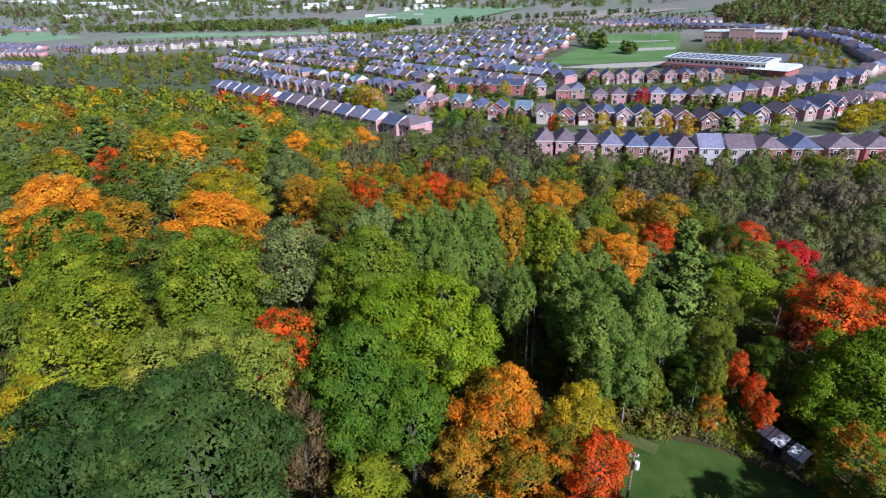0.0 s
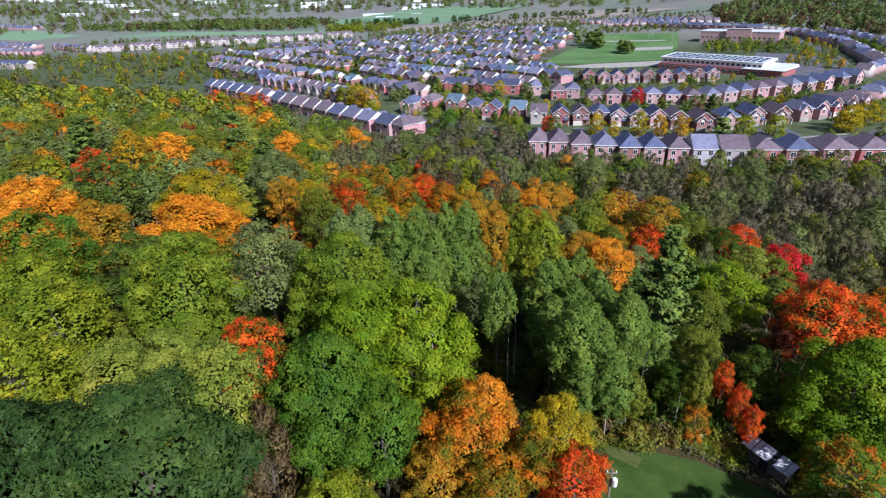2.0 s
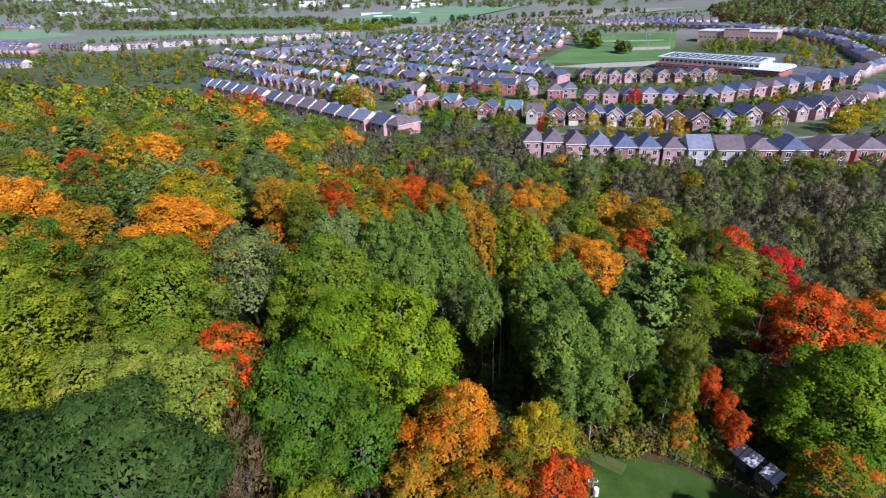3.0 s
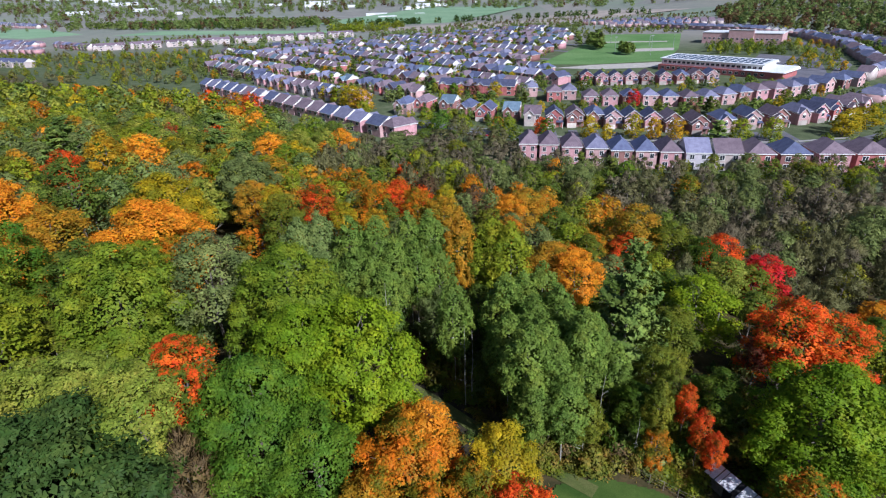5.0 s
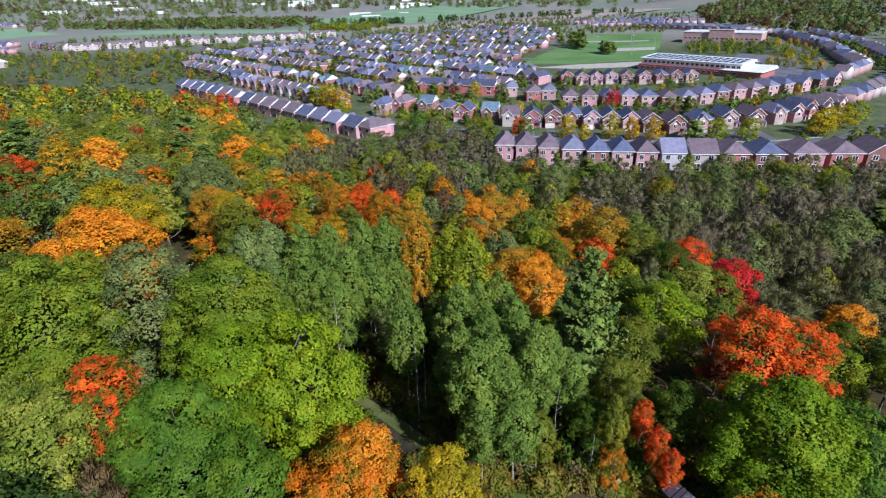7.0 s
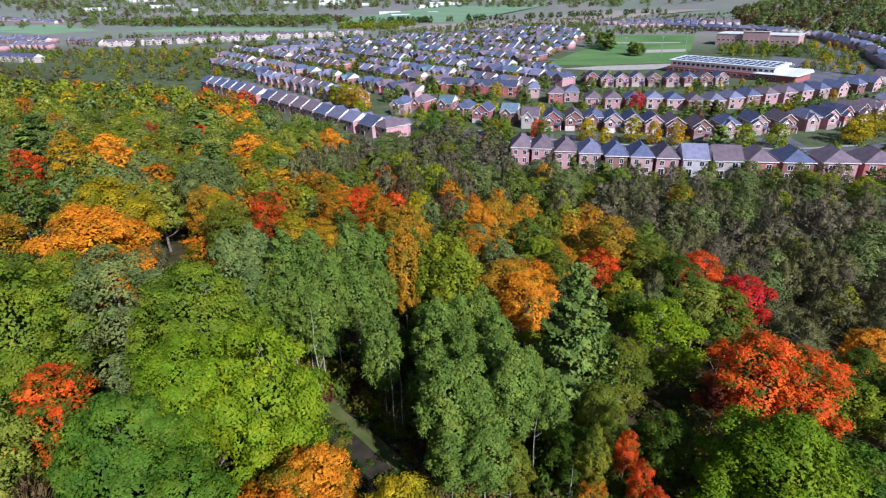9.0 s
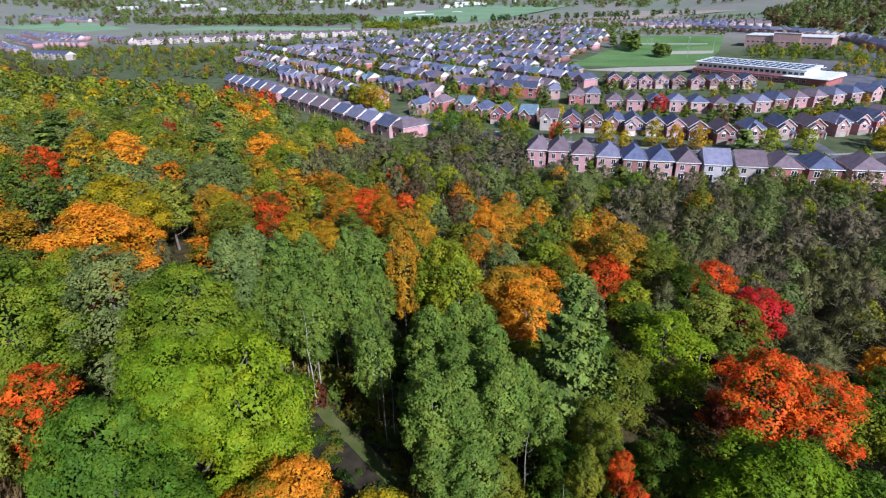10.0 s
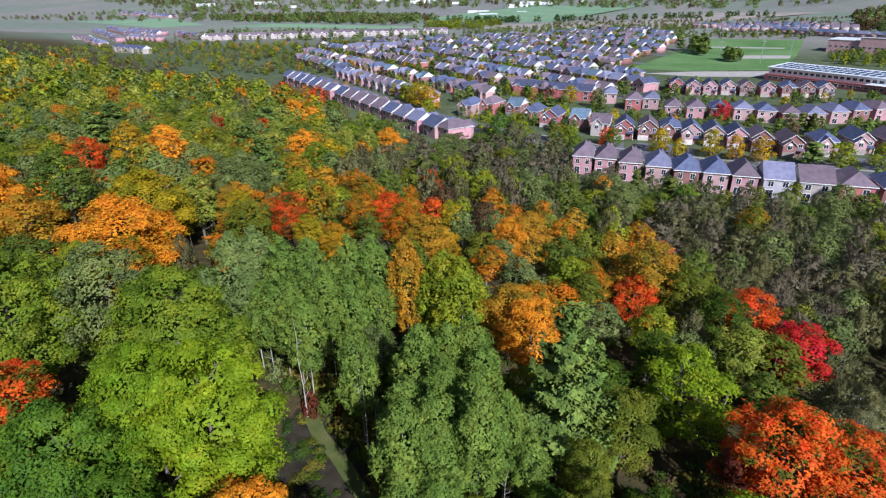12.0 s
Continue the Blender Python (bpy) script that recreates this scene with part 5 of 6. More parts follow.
SPEC = [
    ("two-storey red brick house with a brown hip roof", "red", "brown", "hip"),
    ("two-storey tan brick house with a grey hip roof", "tan", "grey", "hip"),
    ("two-storey pink brick house with a brown hip roof", "pink", "brown", "hip"),
    ("two-storey brown brick house with a slate roof", "brown", "slate", "hip"),
    ("two-storey red brick house with a charcoal front gable", "red", "dark", "gable_front"),
    ("two-storey tan brick house with a slate front gable", "tan", "slate", "gable_front"),
    ("two-storey brown brick house with a brown front gable", "brown", "brown", "gable_front"),
    ("two-storey pink brick house with a charcoal front gable", "pink", "dark", "gable_front"),
    ("two-storey tan brick house with a slate hip roof", "tan", "slate", "hip"),
    ("two-storey grey sided house with a grey roof", "grey", "grey", "gable_side"),
    ("two-storey cream sided house with a brown gable roof", "cream", "brown", "gable_side"),
    ("two-storey brown brick house with a teal-grey roof", "brown", "teal", "gable_side"),
    ("two-storey tan brick house with a slate gable roof", "tan", "slate", "gable_side"),
    ("two-storey tan brick house with a brown gable roof", "tan", "brown", "gable_side"),
    ("two-storey pink brick house with a grey gable roof", "pink", "grey", "gable_side"),
]
BUILT = {}


FAR_HOUSES, HIDE = [], []


def put_house(spec, x, y, face, w=None, detail=2, far=False, tall=1.0):
    """Stand a house of a kind at a place; face: the compass turn of its street front (0: towards -y)."""
    key = (spec, detail)
    m = pose(x, y, land(x, y), 0, 0, face)
    if w:
        m = m @ Matrix.Diagonal((w / 8.8, 1, tall, 1))
    if key not in BUILT:
        label, wall, roof, style = SPEC[spec]
        deep = {"gable_side": 11.0}.get(style, 12.0)
        BUILT[key] = house(label, wall, roof, 8.8, deep, style, 5.7, 3.0 if style == "hip" else 2.9 if style == "gable_front" else 3.2, detail)
        BUILT[key].matrix_world = m
        if not far:
            return BUILT[key]
        HIDE.append(BUILT[key])
    if far:
        for c in BUILT[key].children:
            FAR_HOUSES.append((c.data, m @ c.matrix_basis, list(c.data.materials)))
        return None
    made = copy_thing(BUILT[key], m)
    made.matrix_basis = m
    return made


# the row whose gardens back on to the wood: place, kind, width
for x, y, k, w in ((13.3, 221, 2, 6.6), (21.0, 220, 2, 6.8), (29.3, 217, 2, 7.0), (38.0, 215, 1, 7.4), (46.6, 212.5, 3, 7.4), (55.2, 212, 8, 7.4), (63.4, 211, 2, 7.2), (72.6, 210.5, 9, 8.0), (82.6, 209.5, 10, 8.8),
                   (92.8, 209, 0, 8.8), (104.0, 209, 3, 9.4), (117.0, 209.7, 2, 10.2), (129.3, 210, 0, 10.2), (141.5, 211, 6, 10), (153.5, 213, 2, 10)):
    home = put_house(k, x, y, 180, w, tall=1.18)
    if x > 90:
        # a raised deck behind the house
        part("deck", Shape().block(-1.6, 6.0, 1.0, 3.4, 9.0, 1.15), WOOD, home)
        for px, py in ((-1.5, 8.9), (0.9, 8.9), (3.3, 8.9), (-1.5, 6.3), (3.3, 6.3)):
            part("deck_post", Shape().block(px - 0.07, py - 0.07, -0.3, px + 0.07, py + 0.07, 2.1), WOOD, home)
        part("deck_rail", Shape().block(-1.6, 8.86, 2.0, 3.4, 8.96, 2.1).block(-1.58, 6.2, 2.0, -1.48, 8.96, 2.1).block(3.28, 6.2, 2.0, 3.38, 8.96, 2.1), WOOD, home)
# the fronts across the street
for x, y, k, f in ((-51, 300, 8, -20), (-41, 306, 0, -20), (-27, 303, 11, -15), (-16, 291, 3, -15), (-6, 284, 4, -12), (7, 282, 11, -8), (17, 273, 10, -5), (27, 270, 4, 0), (36.7, 271, 6, 0), (46, 272, 3, 0),
                   (54, 268, 5, 0), (62.5, 267, 5, 0), (71, 265, 7, 0), (79, 262, 6, 2), (88.5, 257, 6, 4), (101, 261, 8, 6), (114.5, 268, 5, 8), (126.5, 270, 6, 10), (138.5, 276, 1, 16), (148, 281, 7, 22), (157, 288, 4, 28), (167, 294, 6, 30), (177, 301, 2, 32)):
    put_house(k, x, y + 7, f, 7.8)
# the next row, seen from the gardens
for x, y, k, f in ((18, 357, 1, 180), (31, 341, 0, 180), (40, 346, 1, 180), (50, 326, 2, 180), (60.5, 327, 2, 180), (71, 326, 3, 180), (82, 328, 1, 180), (91.5, 325, 8, 182), (101, 321, 0, 184), (111, 323, 1, 190), (122, 330, 1, 195), (132.5, 337, 3, 200),
                   (143, 342, 2, 202), (154, 347, 2, 205), (165, 353, 1, 208), (176, 359, 8, 210), (189, 366, 5, 212), (203, 376, 3, 215), (216, 385, 5, 217)):
    put_house(k, x, y, f, 8.0, 1)
# fronts before the school
for n, (x, y, k) in enumerate(((57, 404, 4), (66, 398, 7), (75.5, 399, 7), (86, 402, 5), (96, 401, 6), (107, 400, 7), (118, 401, 3), (128.5, 404, 6), (138, 404, 5))):
    put_house(k, x, y, 0, 8.0, 1)


def row(a, b, gap, face, specs, detail=1, seed=1, far=False, w=8.8):
    """Houses at even gaps along a line."""
    rr = random.Random(seed)
    a, b = Vector(a), Vector(b)
    n = max(1, int((b - a).length / gap))
    for i in range(n):
        p = a.lerp(b, (i + 0.5) / n)
        put_house(rr.choice(specs), p.x, p.y, face, w, detail, far)


put_house(2, -45.5, 254, 140, 10, 1)
put_house(12, -53.5, 257.5, 140, 10.4, 1)
row((-60, 262), (-137, 326), 12.4, 140, [13, 14, 12, 13], seed=3, w=10.0)
row((-140, 328), (-210, 385), 12.4, 140, [12, 14, 13, 12], seed=4, w=10.0)
row((-80, 327), (-182, 414), 10.4, -40, [10, 13, 12, 1, 2, 14], seed=6)
# the older streets behind
TOWN = [(-62, 330), (-45, 340), (10, 372), (34, 372), (42, 420), (18, 500), (60, 640), (85, 800), (40, 930), (-150, 770), (-320, 640), (-260, 480), (-165, 410)]
u, v = Vector((-0.76, 0.65)), Vector((0.65, 0.76))
o, k = Vector((-60, 318)), 0
dd = 0.0
pick = random.Random(9)
while dd < 560:
    for i in range(-70, 60):
        p = o + u * (i * 10.6) + v * dd
        if inside(TOWN, p.x, p.y) and pick.random() < 0.76:
            put_house(pick.choice((0, 1, 2, 3, 6, 7, 8, 9, 10, 11, 12, 13, 13, 14)), p.x, p.y, (-40 if k % 2 else 140) + pick.uniform(-4, 4), 8.6, 1 if dd < 190 else 0, dd > 190)
    dd += 27 if k % 2 == 0 else 36
    k += 1
# the crescent on the far side
for a, b, f in (((232, 402), (268, 440), -50), ((268, 440), (318, 589), -70), ((318, 589), (338, 721), -80), ((338, 721), (314, 805), -110), ((314, 805), (214, 917), -130),
                ((262, 396), (300, 440), 130), ((300, 440), (350, 589), 110), ((350, 589), (372, 721), 100), ((150, 930), (330, 960), 0), ((150, 975), (330, 1000), 180), ((120, 1010), (300, 1040), 0), ((190, 320), (260, 385), 40)):
    row(a, b, 12.4, f, [1, 8, 10, 12, 13, 5], 0, int(a[0]), True, 8.2)

for a, b, f in (((-880, 860), (-640, 690), -35), ((-850, 800), (-640, 650), 145), ((-700, 650), (-600, 585), -35), ((-640, 760), (-540, 700), -30), ((-1500, 1500), (-1150, 1330), -30), ((-1450, 1440), (-1130, 1290), 150), ((-668, 690), (-590, 672), -10), ((-788, 816), (-674, 770), -20), ((-760, 780), (-660, 745), 160)):
    row(a, b, 10.6, f, [1, 2, 8, 10, 12], 0, int(-a[0]), True)
join("distant_houses", FAR_HOUSES, "distant two-storey brick houses with brown and grey roofs", "houses", False)
for top in HIDE:
    for c in top.children_recursive:
        bpy.data.objects.remove(c)
    bpy.data.objects.remove(top)


def terrace(x, y, turn, units, wall, roof, label, unit_w=6.2, d=11, storeys=2):
    """A terrace: one long body, a roof with a gable over every other house, windows."""
    top = thing("terrace", pose(x, y, land(x, y), 0, 0, turn), label, "terrace", "terraces")
    L, eave = units * unit_w, 3.0 * storeys
    s = Shape()
    gable_wall(s, -L / 2, L / 2, -d / 2, d / 2, -0.3, eave, 3.0, "x", 0, 1)
    part("wall", s, [BRICK[wall], TRIM], top)
    part("roof", gable_roof(-L / 2, L / 2, -d / 2, d / 2, eave, 3.0, "x"), [SHINGLE[roof], TRIM], top)
    for i in range(units):
        xx = -L / 2 + (i + 0.5) * unit_w
        for z in (0.9, 3.6):
            hang("window", WIN_WIDE, top, xx, -d / 2, z)
        if i % 2 == 0:
            g = Shape()
            gable_wall(g, xx - 2, xx + 2, -d / 2 - 0.8, -d / 2 + 0.5, -0.3, eave, 1.6, "y", 0, 1)
            part("bay", g, [BRICK[wall], TRIM], top)
            part("bay_roof", gable_roof(xx - 2, xx + 2, -d / 2 - 0.8, -d / 2 + 2.0, eave, 1.6), [SHINGLE[roof], TRIM], top)
    return top


terrace(-15, 366, -14, 8, "red", "dark", "long red brick terrace with a dark roof")
for i in range(8):
    terrace(-520 + 38.6 * i, 706 + 20.5 * i, 28, 6, "cream", "brown", "pale terrace with a brown roof beside open fields")
for i in range(3):
    terrace(-250 + 24 * i, 590 + 13 * i, 28, 4, "cream", "grey", "pale terrace with a grey roof among gardens")
for i in range(3):
    terrace(-640 - 40 * i, 690 - 14 * i + 40 * (i % 2), -15, 6, "cream", "brown", "pale terrace with a brown roof beside open fields")
terrace(-507, 537, -17, 10, "cream", "dark", "long pale terrace with a dark roof")

# ---- streets ----
strip("road", [(-75, 300), (-40, 280), (-10, 262), (26, 247), (60, 240), (119, 238), (150, 246), (185, 270), (225, 305)], 8.5, 0.03, ASPHALT)
strip("road", [(10, 385), (30, 372), (60, 362), (110, 360), (150, 374), (190, 398), (232, 432), (262, 480), (298, 589), (318, 715), (296, 795), (205, 900), (130, 960)], 8.5, 0.03, ASPHALT)
strip("road", [(-35, 270), (-120, 342), (-220, 428)], 8.5, 0.04, ASPHALT)
for lane_at in (45, 108, 171, 234, 297, 360):
    a, b = o + v * lane_at + u * 60, o + v * lane_at + u * 330
    strip("road", [tuple(a), tuple(b)], 8.0, 0.04, ASPHALT, 20)
strip("pavement", [(-10, 254.5), (26, 240.5), (60, 233.7), (119, 231.6), (150, 239)], 1.6, 0.12, CONCRETE)
strip("pavement", [(-10, 269.5), (26, 253.5), (60, 246.3), (119, 244.4), (148, 252.5)], 1.6, 0.12, CONCRETE)

# ---- school, playing field ----
patch("playing_field", [(28, 505), (70, 500), (139, 520), (175, 620), (225, 800), (118, 806), (96, 700)], 0.10, PITCH)
patch("track", [(112, 590), (165, 600), (172, 625), (120, 618)], 0.14, GRAVEL)
patch("track", [(110, 690), (180, 690), (184, 700), (112, 702)], 0.14, GRAVEL)
patch("car_park", [(40, 480), (75, 470), (128, 480), (142, 512), (75, 497)], 0.05, GRAVEL)
patch("car_park", [(185, 400), (225, 430), (262, 520), (230, 560), (200, 500)], 0.05, ASPHALT)
school = thing("school", pose(161, 446, 0, 0, 0, -41), "long brick school with a white roof and solar panels", "school")
part("wall", Shape().block(-44, -14, -0.3, 44, 14, 4.2), BRICK["red"], school)
part("upper_wall", Shape().block(-43, -11, 4.2, 30, 13, 8.2), TRIM, school, "white upper storey")
part("roof", Shape().hull([(-44.5, -12, 8.2), (31, -12, 8.2), (31, 14, 8.2), (-44.5, 14, 8.2)], [(-44.5, -12, 8.5), (31, -12, 8.5), (31, 14, 9.6), (-44.5, 14, 9.6)]), METAL, school)
part("canopy", Shape().hull([(18, -16, 4.6), (46, -16, 4.6), (46, 14, 4.6), (18, 14, 4.6)], [(20, -15, 5.0), (45, -15, 5.0), (45, 13, 6.4), (20, 13, 6.4)]), METAL, school)
for i in range(20):
    hang("window", WIN_WIDE, school, -40 + i * 3.6, -11, 5.4)
for i in range(18):
    hang("window", WIN_WIDE, school, -40 + i * 4.2, -14, 1.4)
for i in range(16):
    for j in range(3):
        q = part("solar_panel", Shape().hull([(0, 0, 0), (3.2, 0, 0), (3.2, 4.6, 0.2), (0, 4.6, 0.2)], [(0, 0, 0.12), (3.2, 0, 0.12), (3.2, 4.6, 0.32), (0, 4.6, 0.32)]) if not (i or j) else panel_mesh, SOLAR, school)
        panel_mesh = q.data
        q.location = (-41 + i * 4.4, -9 + j * 7.0, 8.63 + (3 + j * 7.0) / 26 * 1.1)
hall = thing("school", pose(252, 662, 0, 0, 0, -31), "flat-roofed tan brick high school", "school")
part("wall", Shape().block(-38, -16, -0.3, 38, 16, 11).block(-12, -18, -0.3, 12, -14, 14), BRICK["tan"], hall)
part("roof", Shape().block(-38.4, -16.4, 11, 38.4, 16.4, 11.5).block(-12.4, -18.4, 14, 12.4, -14, 14.4), METAL, hall)
for i in range(16):
    hang("window", WIN_WIDE, hall, -35 + i * 4.6, -16.0 if abs(-35 + i * 4.6) > 13 else -18.0, 4.6)

# ---- trees of the town ----
FILL = True
STREET = "trees along the street"
for x, y, h, r, c in ((41, 252, 6.5, 3.0, "yellow"), (47.5, 246, 5.0, 2.2, "yellow"), (59, 251, 7.2, 3.2, "yellow"), (67.5, 249, 6.4, 2.8, "gold"), (76, 247, 6.4, 3.0, "gold"), (102, 248, 6.4, 3.2, "lime"), (115, 248, 6.4, 3.2, "lime"),
                      (146, 255, 7, 3.8, "yellow"), (152, 262, 7, 4.0, "yellow"), (163, 270, 7, 4.0, "yellow"), (174, 279, 7, 4.0, "lime"), (5.5, 252, 6, 3.0, "lime"), (9, 236, 6, 3.0, "mid"), (0.4, 258, 5.5, 2.8, "greenor"), (-15.7, 258, 6, 3.0, "lime"),
                      (-86, 322, 8.5, 5.0, "yellow"), (-78, 314, 8, 5.0, "gold"), (-95, 330, 8, 4.5, "lime"), (-100, 336, 6, 3, "gold"), (-110, 346, 6, 3.0, "yellow"), (-150, 380, 6, 3.2, "yellow"), (-72, 296, 6, 3, "lime"), (-26, 262, 7, 3.4, "fresh"), (-34, 268, 6.5, 3.2, "lime"),
                      (20, 259, 5, 2.4, "redor"), (23, 257, 5, 2.6, "fresh"), (72, 318, 6.5, 3.0, "red"), (-4, 350, 6.5, 3.4, "yellow"), (54, 372, 6, 3, "mid"), (12, 338, 7, 3.2, "grey"), (93, 247, 5.5, 2.2, "pine"), (97, 300, 6, 2.4, "grey"), (150, 320, 6, 3, "olive")):
    tree("cedar" if c == "pine" else "maple", c, x, y, h * 1.5, r * 1.6, STREET, words="young street tree with {} leaves beside the road".format(WORDS[c]))
GARDENS = []
grow = random.Random(23)
MIX_TOWN = mix("maple:mid:6 maple:grey:8 maple:dark:3 maple:lime:2 maple:olive:4 maple:yellow:2 maple:fresh:2 maple:amber:1 maple:brown:1 cedar:pine:3 cedar:cedar:2")


def garden_trees(poly, n, low=3.0, high=6.5, choice=MIX_TOWN, into=GARDENS):
    xs_, ys_ = [p[0] for p in poly], [p[1] for p in poly]
    for _ in range(n):
        x, y = grow.uniform(min(xs_), max(xs_)), grow.uniform(min(ys_), max(ys_))
        if inside(poly, x, y) and -1.3 * y - 60 < x < 0.85 * y + 60:
            kind, colour = grow.choice(choice)
            h = grow.uniform(low, high)
            tree(kind, colour, x, y, h * (1.2 if kind == "cedar" else 1), h * grow.uniform(0.28, 0.42) if kind == "cedar" else h * grow.uniform(0.36, 0.52), crowd=into)


garden_trees(TOWN, 3300, 4, 9)
garden_trees([(-40, 318), (60, 284), (100, 274), (180, 310), (215, 365), (120, 312), (40, 318), (-20, 345)], 480, 3.0, 7.5)
garden_trees([(12, 226), (160, 218), (160, 232), (40, 238), (12, 244)], 130, 2.5, 5.0)
garden_trees([(100, 222), (165, 222), (190, 268), (150, 240), (100, 234)], 90, 4, 8, mix("maple:yellow:2 maple:lime:3 maple:grey:3 maple:mid:3 cedar:pine:2"))
garden_trees([(20, 352), (60, 345), (110, 340), (160, 362), (210, 392), (230, 425), (180, 395), (110, 392), (40, 395)], 150, 3, 6)
garden_trees([(-70, 262), (-150, 332), (-215, 395), (-200, 410), (-60, 285)], 120, 3, 6)
garden_trees([(-60, 300), (-30, 280), (10, 272), (15, 290), (-40, 330)], 120, 3, 6.5)
garden_trees([(40, 408), (140, 408), (150, 418), (40, 425)], 60, 3, 6)
garden_trees([(270, 420), (330, 470), (390, 720), (350, 830), (320, 800), (345, 720), (300, 560)], 420, 4, 8)
garden_trees([(232, 425), (262, 470), (300, 590), (310, 700), (285, 780), (255, 760), (290, 690), (262, 560), (215, 470)], 260, 4, 8, mix("maple:yellow:4 maple:lime:4 maple:mid:4 maple:grey:3 maple:amber:1"))
garden_trees([(185, 560), (260, 540), (290, 600), (230, 640), (190, 610)], 110, 5, 9, mix("maple:mid:4 maple:lime:3 maple:grey:2"))
garden_trees([(70, 640), (96, 610), (108, 660), (92, 700)], 44, 8, 14, mix("cedar:pine:4 cedar:cedar:1"))
garden_trees([(108, 560), (122, 560), (120, 585), (108, 580)], 14, 6, 10, mix("cedar:pine:1"))
garden_trees([(-230, 395), (-165, 420), (-260, 500), (-330, 640), (-600, 640), (-640, 480)], 1000, 3, 8, mix("maple:olive:4 maple:grey:5 maple:mid:2 maple:lime:4 maple:amber:1 bare:twigolive:4"))
join("garden_trees", GARDENS, "garden and street trees among the houses, green to yellow", "trees")

# ---- beyond the town: fields, woods, sheds ----
# these fields carry the haze in their pale base colours
patch("field", [(-720, 985), (-270, 935), (-300, 1000), (-690, 1090)], 0.15, PASTURE)
patch("field", [(-430, 1240), (-240, 1120), (-120, 1180), (60, 1900), (-260, 1900)], 0.25, PASTURE)
patch("field", [(-1300, 1150), (-860, 950), (-820, 1040), (-1150, 1300)], 0.15, PASTURE)
patch("field", [(-260, 960), (-100, 930), (100, 1010), (160, 1240), (-100, 1130), (-240, 1050)], 0.15, DRY)
patch("field", [(40, 1250), (200, 1230), (420, 1460), (160, 1560)], 0.2, DRY)
strip("road", [(-1500, 1700), (-700, 1600), (-330, 1500), (120, 1720)], 14, 0.6, CONCRETE, 60)
WOODS = []
# greyed leaf mix: distance haze imitated by the choice of leaves
MIX_WOOD = mix("maple:grey:6 maple:brown:3 maple:aspenpale:7")
MIX_HILL = mix("maple:brown:5 maple:grey:9 maple:dark:2 maple:aspenpale:3")


def far_wood(poly, n, low, high, choice):
    garden_trees(poly, n, low, high, choice, WOODS)


far_wood([(-760, 1130), (-420, 1060), (-330, 1130), (-420, 1300), (-900, 1420), (-700, 1290), (-1050, 1250)], 1000, 11, 17, mix("maple:dark:2 maple:grey:5 maple:mid:2 maple:aspenpale:3 maple:brown:2"))
far_wood([(-330, 1150), (-180, 1130), (-170, 1160), (-320, 1185)], 60, 9, 14, mix("maple:dark:1"))
far_wood([(-170, 1140), (300, 1320), (330, 1400), (120, 1330), (-160, 1170)], 260, 9, 14, mix("maple:dark:4 maple:grey:2"))
far_wood([(-330, 940), (-200, 930), (-190, 1080), (-290, 1100)], 120, 8, 13, mix("maple:lime:2 maple:grey:3 maple:olive:3"))
far_wood([(-210, 800), (110, 900), (140, 1010), (-180, 930)], 420, 5, 9, MIX_WOOD)
far_wood([(-620, 700), (-250, 680), (-200, 800), (-300, 880), (-640, 860)], 300, 5, 9, MIX_WOOD)
far_wood([(330, 980), (380, 760), (420, 640), (560, 560), (900, 900), (1150, 1500), (700, 1700), (420, 1300)], 3600, 10, 15, MIX_HILL)
far_wood([(-2400, 2100), (-1200, 1500), (-500, 1750), (300, 1750), (1200, 1600), (1900, 2600), (500, 3400), (-2200, 3300)], 4600, 13, 20, MIX_WOOD)
far_wood([(-1700, 1200), (-900, 1080), (-800, 1450), (-1500, 1700)], 260, 8, 13, MIX_WOOD)
far_wood([(-150, 950), (120, 985), (330, 1040), (430, 1300), (200, 1250), (-100, 1130)], 900, 3, 6, mix("maple:olive:3 maple:brown:4 maple:grey:5"))
far_wood([(96, 700), (118, 810), (230, 805), (260, 900), (60, 930)], 220, 4, 8, mix("maple:olive:3 maple:grey:5 maple:mid:2"))
join("far_woods", WOODS, "distant woods and hedgerows, dark green to rust brown", "woods")


def shed(x, y, turn, w, d, h):
    top = thing("warehouse", pose(x, y, land(x, y), 0, 0, turn), "distant long white industrial shed", "warehouse", "sheds beyond the fields")
    part("wall", Shape().block(-w / 2, -d / 2, -1, w / 2, d / 2, h), METAL, top)
    part("roof", gable_roof(-w / 2, w / 2, -d / 2, d / 2, h, d * 0.08, "x", 0.6, 0.4), [METAL, TRIM], top)
    part("door", Shape().block(-3, -d / 2 - 0.15, 0, 3, -d / 2 + 0.1, 5), GARAGE, top)


for x, y, t, w, d, h in ((-300, 1420, 12, 70, 18, 7), (-360, 1560, 8, 90, 22, 8), (-240, 1540, 20, 40, 16, 7), (-1500, 2150, 30, 160, 60, 10), (-1750, 2350, 30, 180, 60, 11), (-1150, 2250, 25, 140, 50, 10), (-980, 2450, 25, 160, 60, 11), (-700, 2300, 20, 120, 40, 9),
                         (-2100, 2500, 35, 200, 70, 12), (-1350, 2600, 30, 200, 70, 12), (-850, 2050, 20, 90, 30, 8), (-1250, 1900, 30, 120, 40, 9), (-520, 1950, 15, 90, 30, 8), (-120, 2050, 5, 30, 14, 8), (-1050, 1750, 28, 60, 30, 8)):
    shed(x, y, t, 0.62 * w, 0.7 * d, 0.7 * h)
spread = random.Random(41)
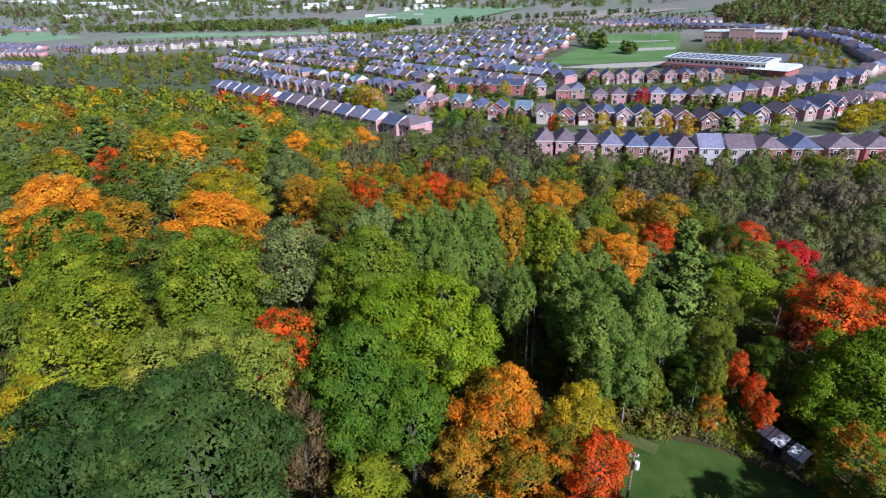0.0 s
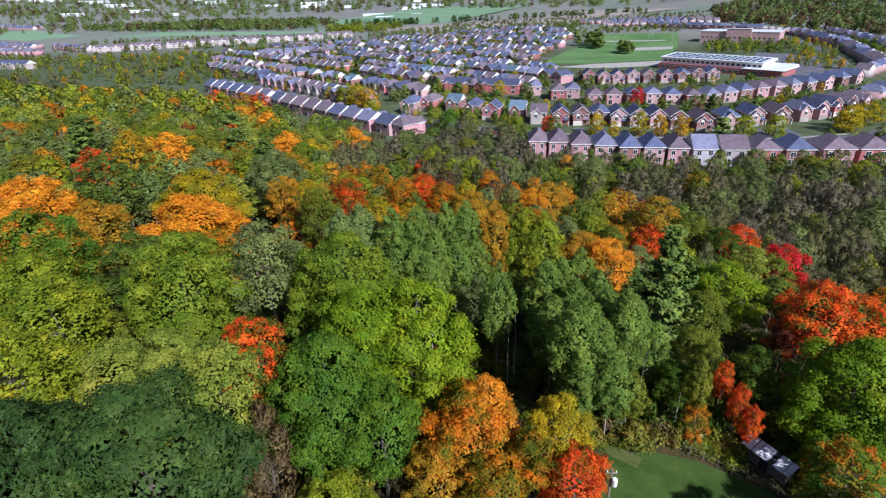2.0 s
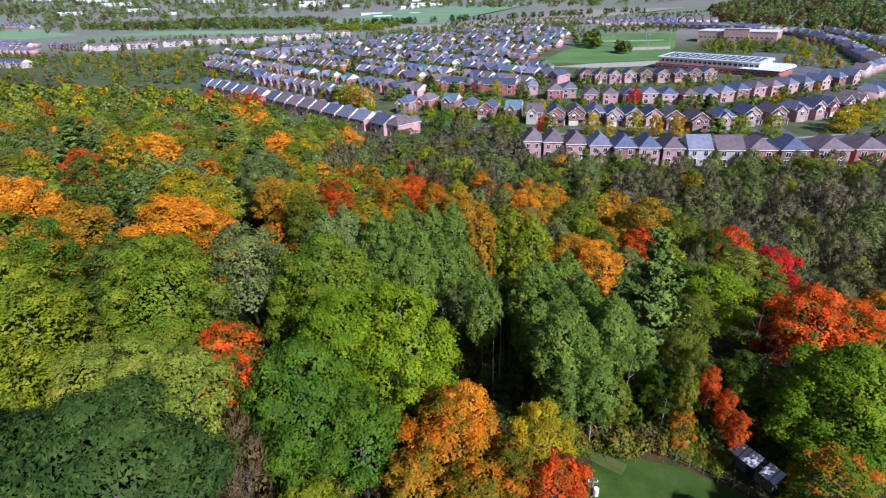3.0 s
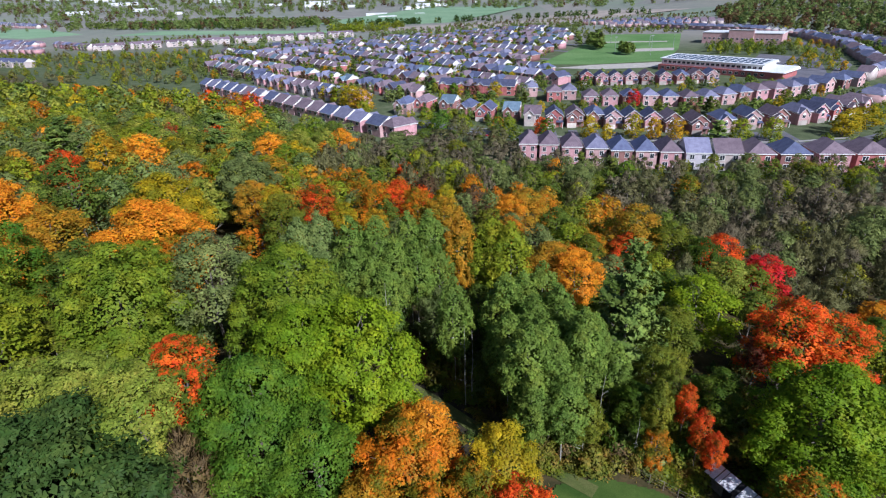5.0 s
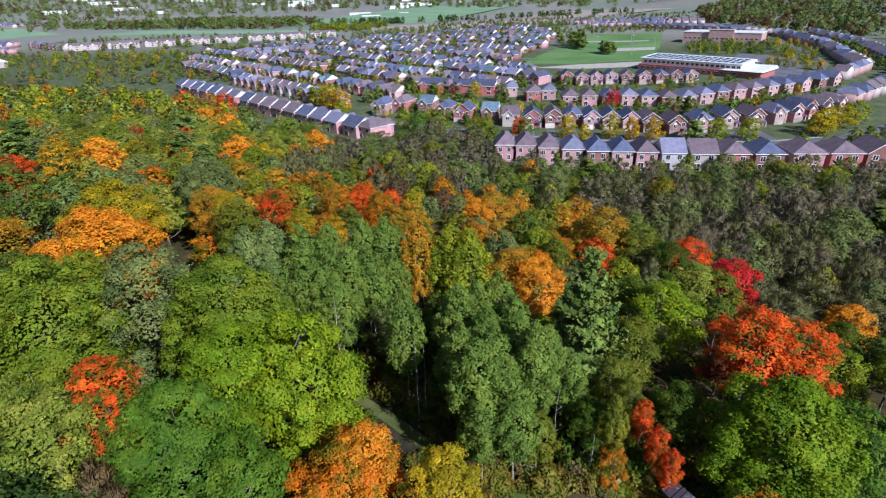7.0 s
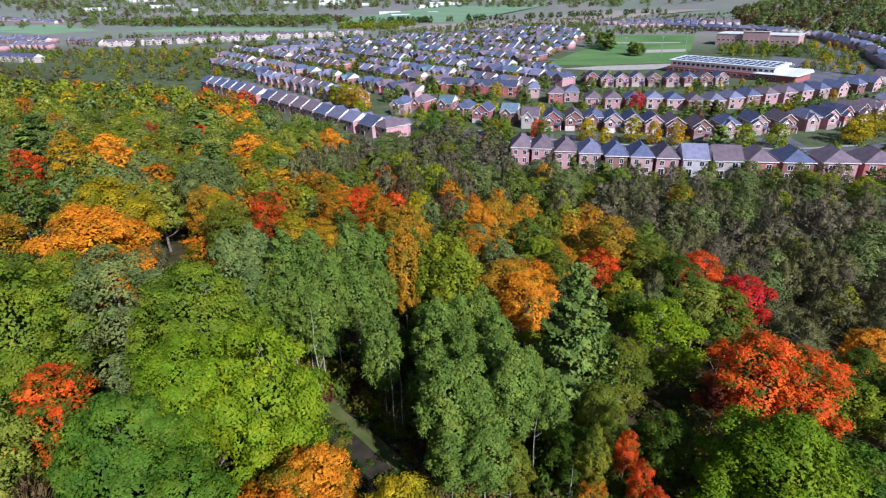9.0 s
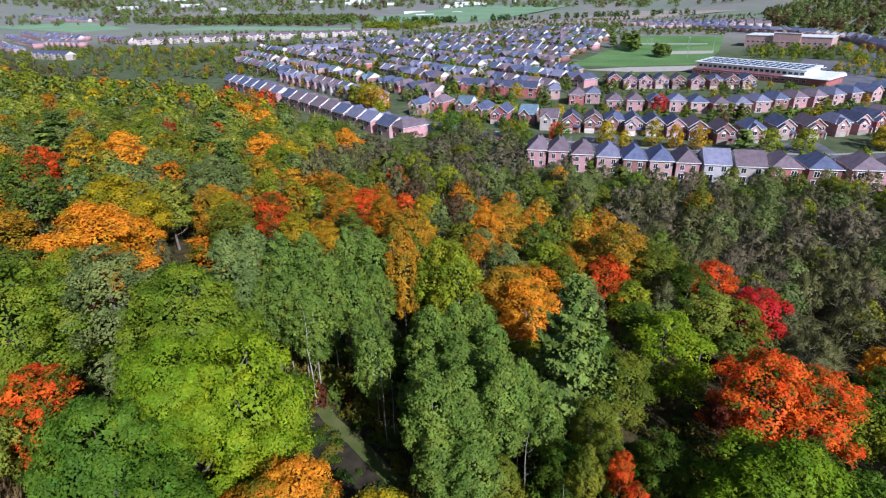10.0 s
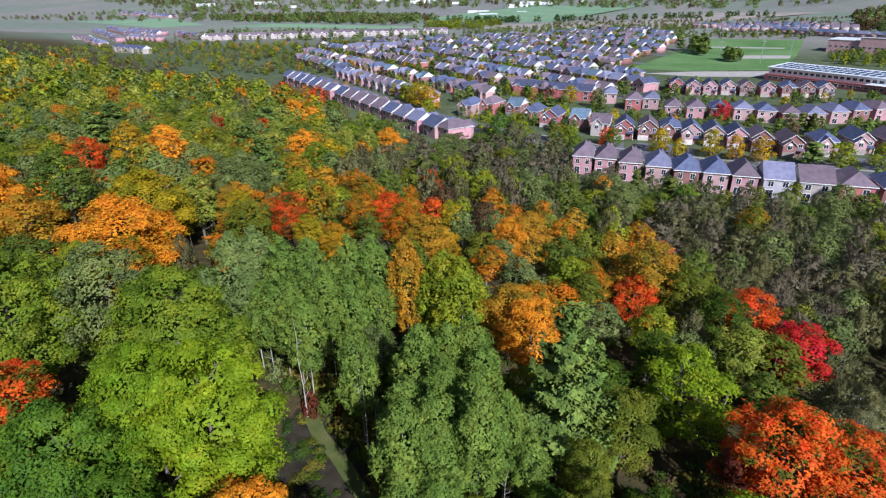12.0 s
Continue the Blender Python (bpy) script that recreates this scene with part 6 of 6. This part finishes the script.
for n in range(24):
    y = spread.uniform(1750, 3300)
    shed(spread.uniform(-1.05 * y + 250, -0.05 * y), y, spread.uniform(10, 35), spread.uniform(24, 90), spread.uniform(14, 34), spread.uniform(5, 9))


# ---- floodlights, cars ----
for x, y, h in ((104, 575, 15), (134, 560, 17), (150, 640, 15), (172, 630, 15), (118, 690, 15)):
    top = thing("floodlight", pose(x, y, 0), "tall pale floodlight mast by the playing field", "floodlight", "floodlights")
    part("mast", Shape().tube([(0, 0, -0.5), (0, 0, h)], [0.2, 0.12], 6), STEEL, top)
    part("lamp_head", Shape().block(-1.2, -0.2, h, 1.2, 0.2, h + 0.6), STEEL, top)


def car(paint, label):
    top = thing("car", pose(0, 0, 0), label, "car", "parked cars")
    s = Shape()
    s.hull([(-2.2, -0.86, 0.35), (2.2, -0.86, 0.35), (2.2, 0.86, 0.35), (-2.2, 0.86, 0.35)], [(-2.15, -0.84, 0.85), (2.1, -0.84, 0.78), (2.1, 0.84, 0.78), (-2.15, 0.84, 0.85)])
    part("body", s, paint, top)
    part("cabin", Shape().hull([(-1.9, -0.78, 0.84), (1.0, -0.78, 0.82), (1.0, 0.78, 0.82), (-1.9, 0.78, 0.84)], [(-1.4, -0.64, 1.42), (0.3, -0.64, 1.45), (0.3, 0.64, 1.45), (-1.4, 0.64, 1.42)]), PANE, top, "dark glass cabin")
    part("roof", Shape().block(-1.38, -0.62, 1.45, 0.28, 0.62, 1.49), paint, top)
    for x in (-1.35, 1.35):
        for y in (-0.8, 0.8):
            part("wheel", Shape().tube([(x, y - 0.11, 0.33), (x, y + 0.11, 0.33)], [0.33, 0.33], 10), BLACK, top)
    return top


def paint(name, c):
    m = surface(name, c, tuple(q * 1.15 for q in c), 1, 30, 0.3, 0.5, 0.0, 0.1)
    m.node_tree.nodes["Principled BSDF"].inputs["Coat Weight"].default_value = 0.5
    return m


CARS = [car(paint("car_paint_white", (0.7, 0.7, 0.7)), "white car parked by the houses"), car(paint("car_paint_black", (0.02, 0.02, 0.025)), "black car parked by the houses"),
        car(paint("car_paint_silver", (0.35, 0.36, 0.38)), "silver car parked by the houses"), car(paint("car_paint_red", (0.35, 0.03, 0.03)), "red car parked by the houses"), car(paint("car_paint_blue", (0.05, 0.09, 0.22)), "blue car parked by the houses")]
stand = random.Random(31)
first = set()
for n, (x, y, t) in enumerate([(-12 + 8.9 * k, 257.5 - 3.6 * min(k, 7) * 0.75, 90) for k in range(4, 12)] + [(20 + 9.1 * k, 226.5, 90) for k in range(13)] + [(-20 + 9 * k, 258 - 2.6 * k, -20) for k in range(5)]
                              + [(196 + 6 * (k % 5), 445 + 14 * (k // 5) + 6 * (k % 5), 40) for k in range(20)]):
    k = n % 5
    m = pose(x + stand.uniform(-1, 1), y + stand.uniform(-1, 1), land(x, y) + 0.05, 0, 0, t + stand.choice((0, 180)))
    if k not in first:
        first.add(k)
        CARS[k].matrix_world = m
    else:
        copy_thing(CARS[k], m)
# driveways from the street to the garages
for k in range(13):
    strip("driveway", [(19 + 9.6 * k, 219.5), (19 + 9.6 * k, 236)], 4.2, 0.02, ASPHALT, 9)
for x, y0, y1 in ((27, 250, 264), (36.7, 248, 265), (46, 246, 266), (54, 245, 262), (62.5, 244, 261), (71, 244, 259), (79, 244, 256), (88.5, 243, 251), (101, 243, 255), (114.5, 243, 262), (126.5, 244, 264)):
    strip("driveway", [(x - 1.8, y0), (x - 1.8, y1)], 4.2, 0.02, ASPHALT, 9)
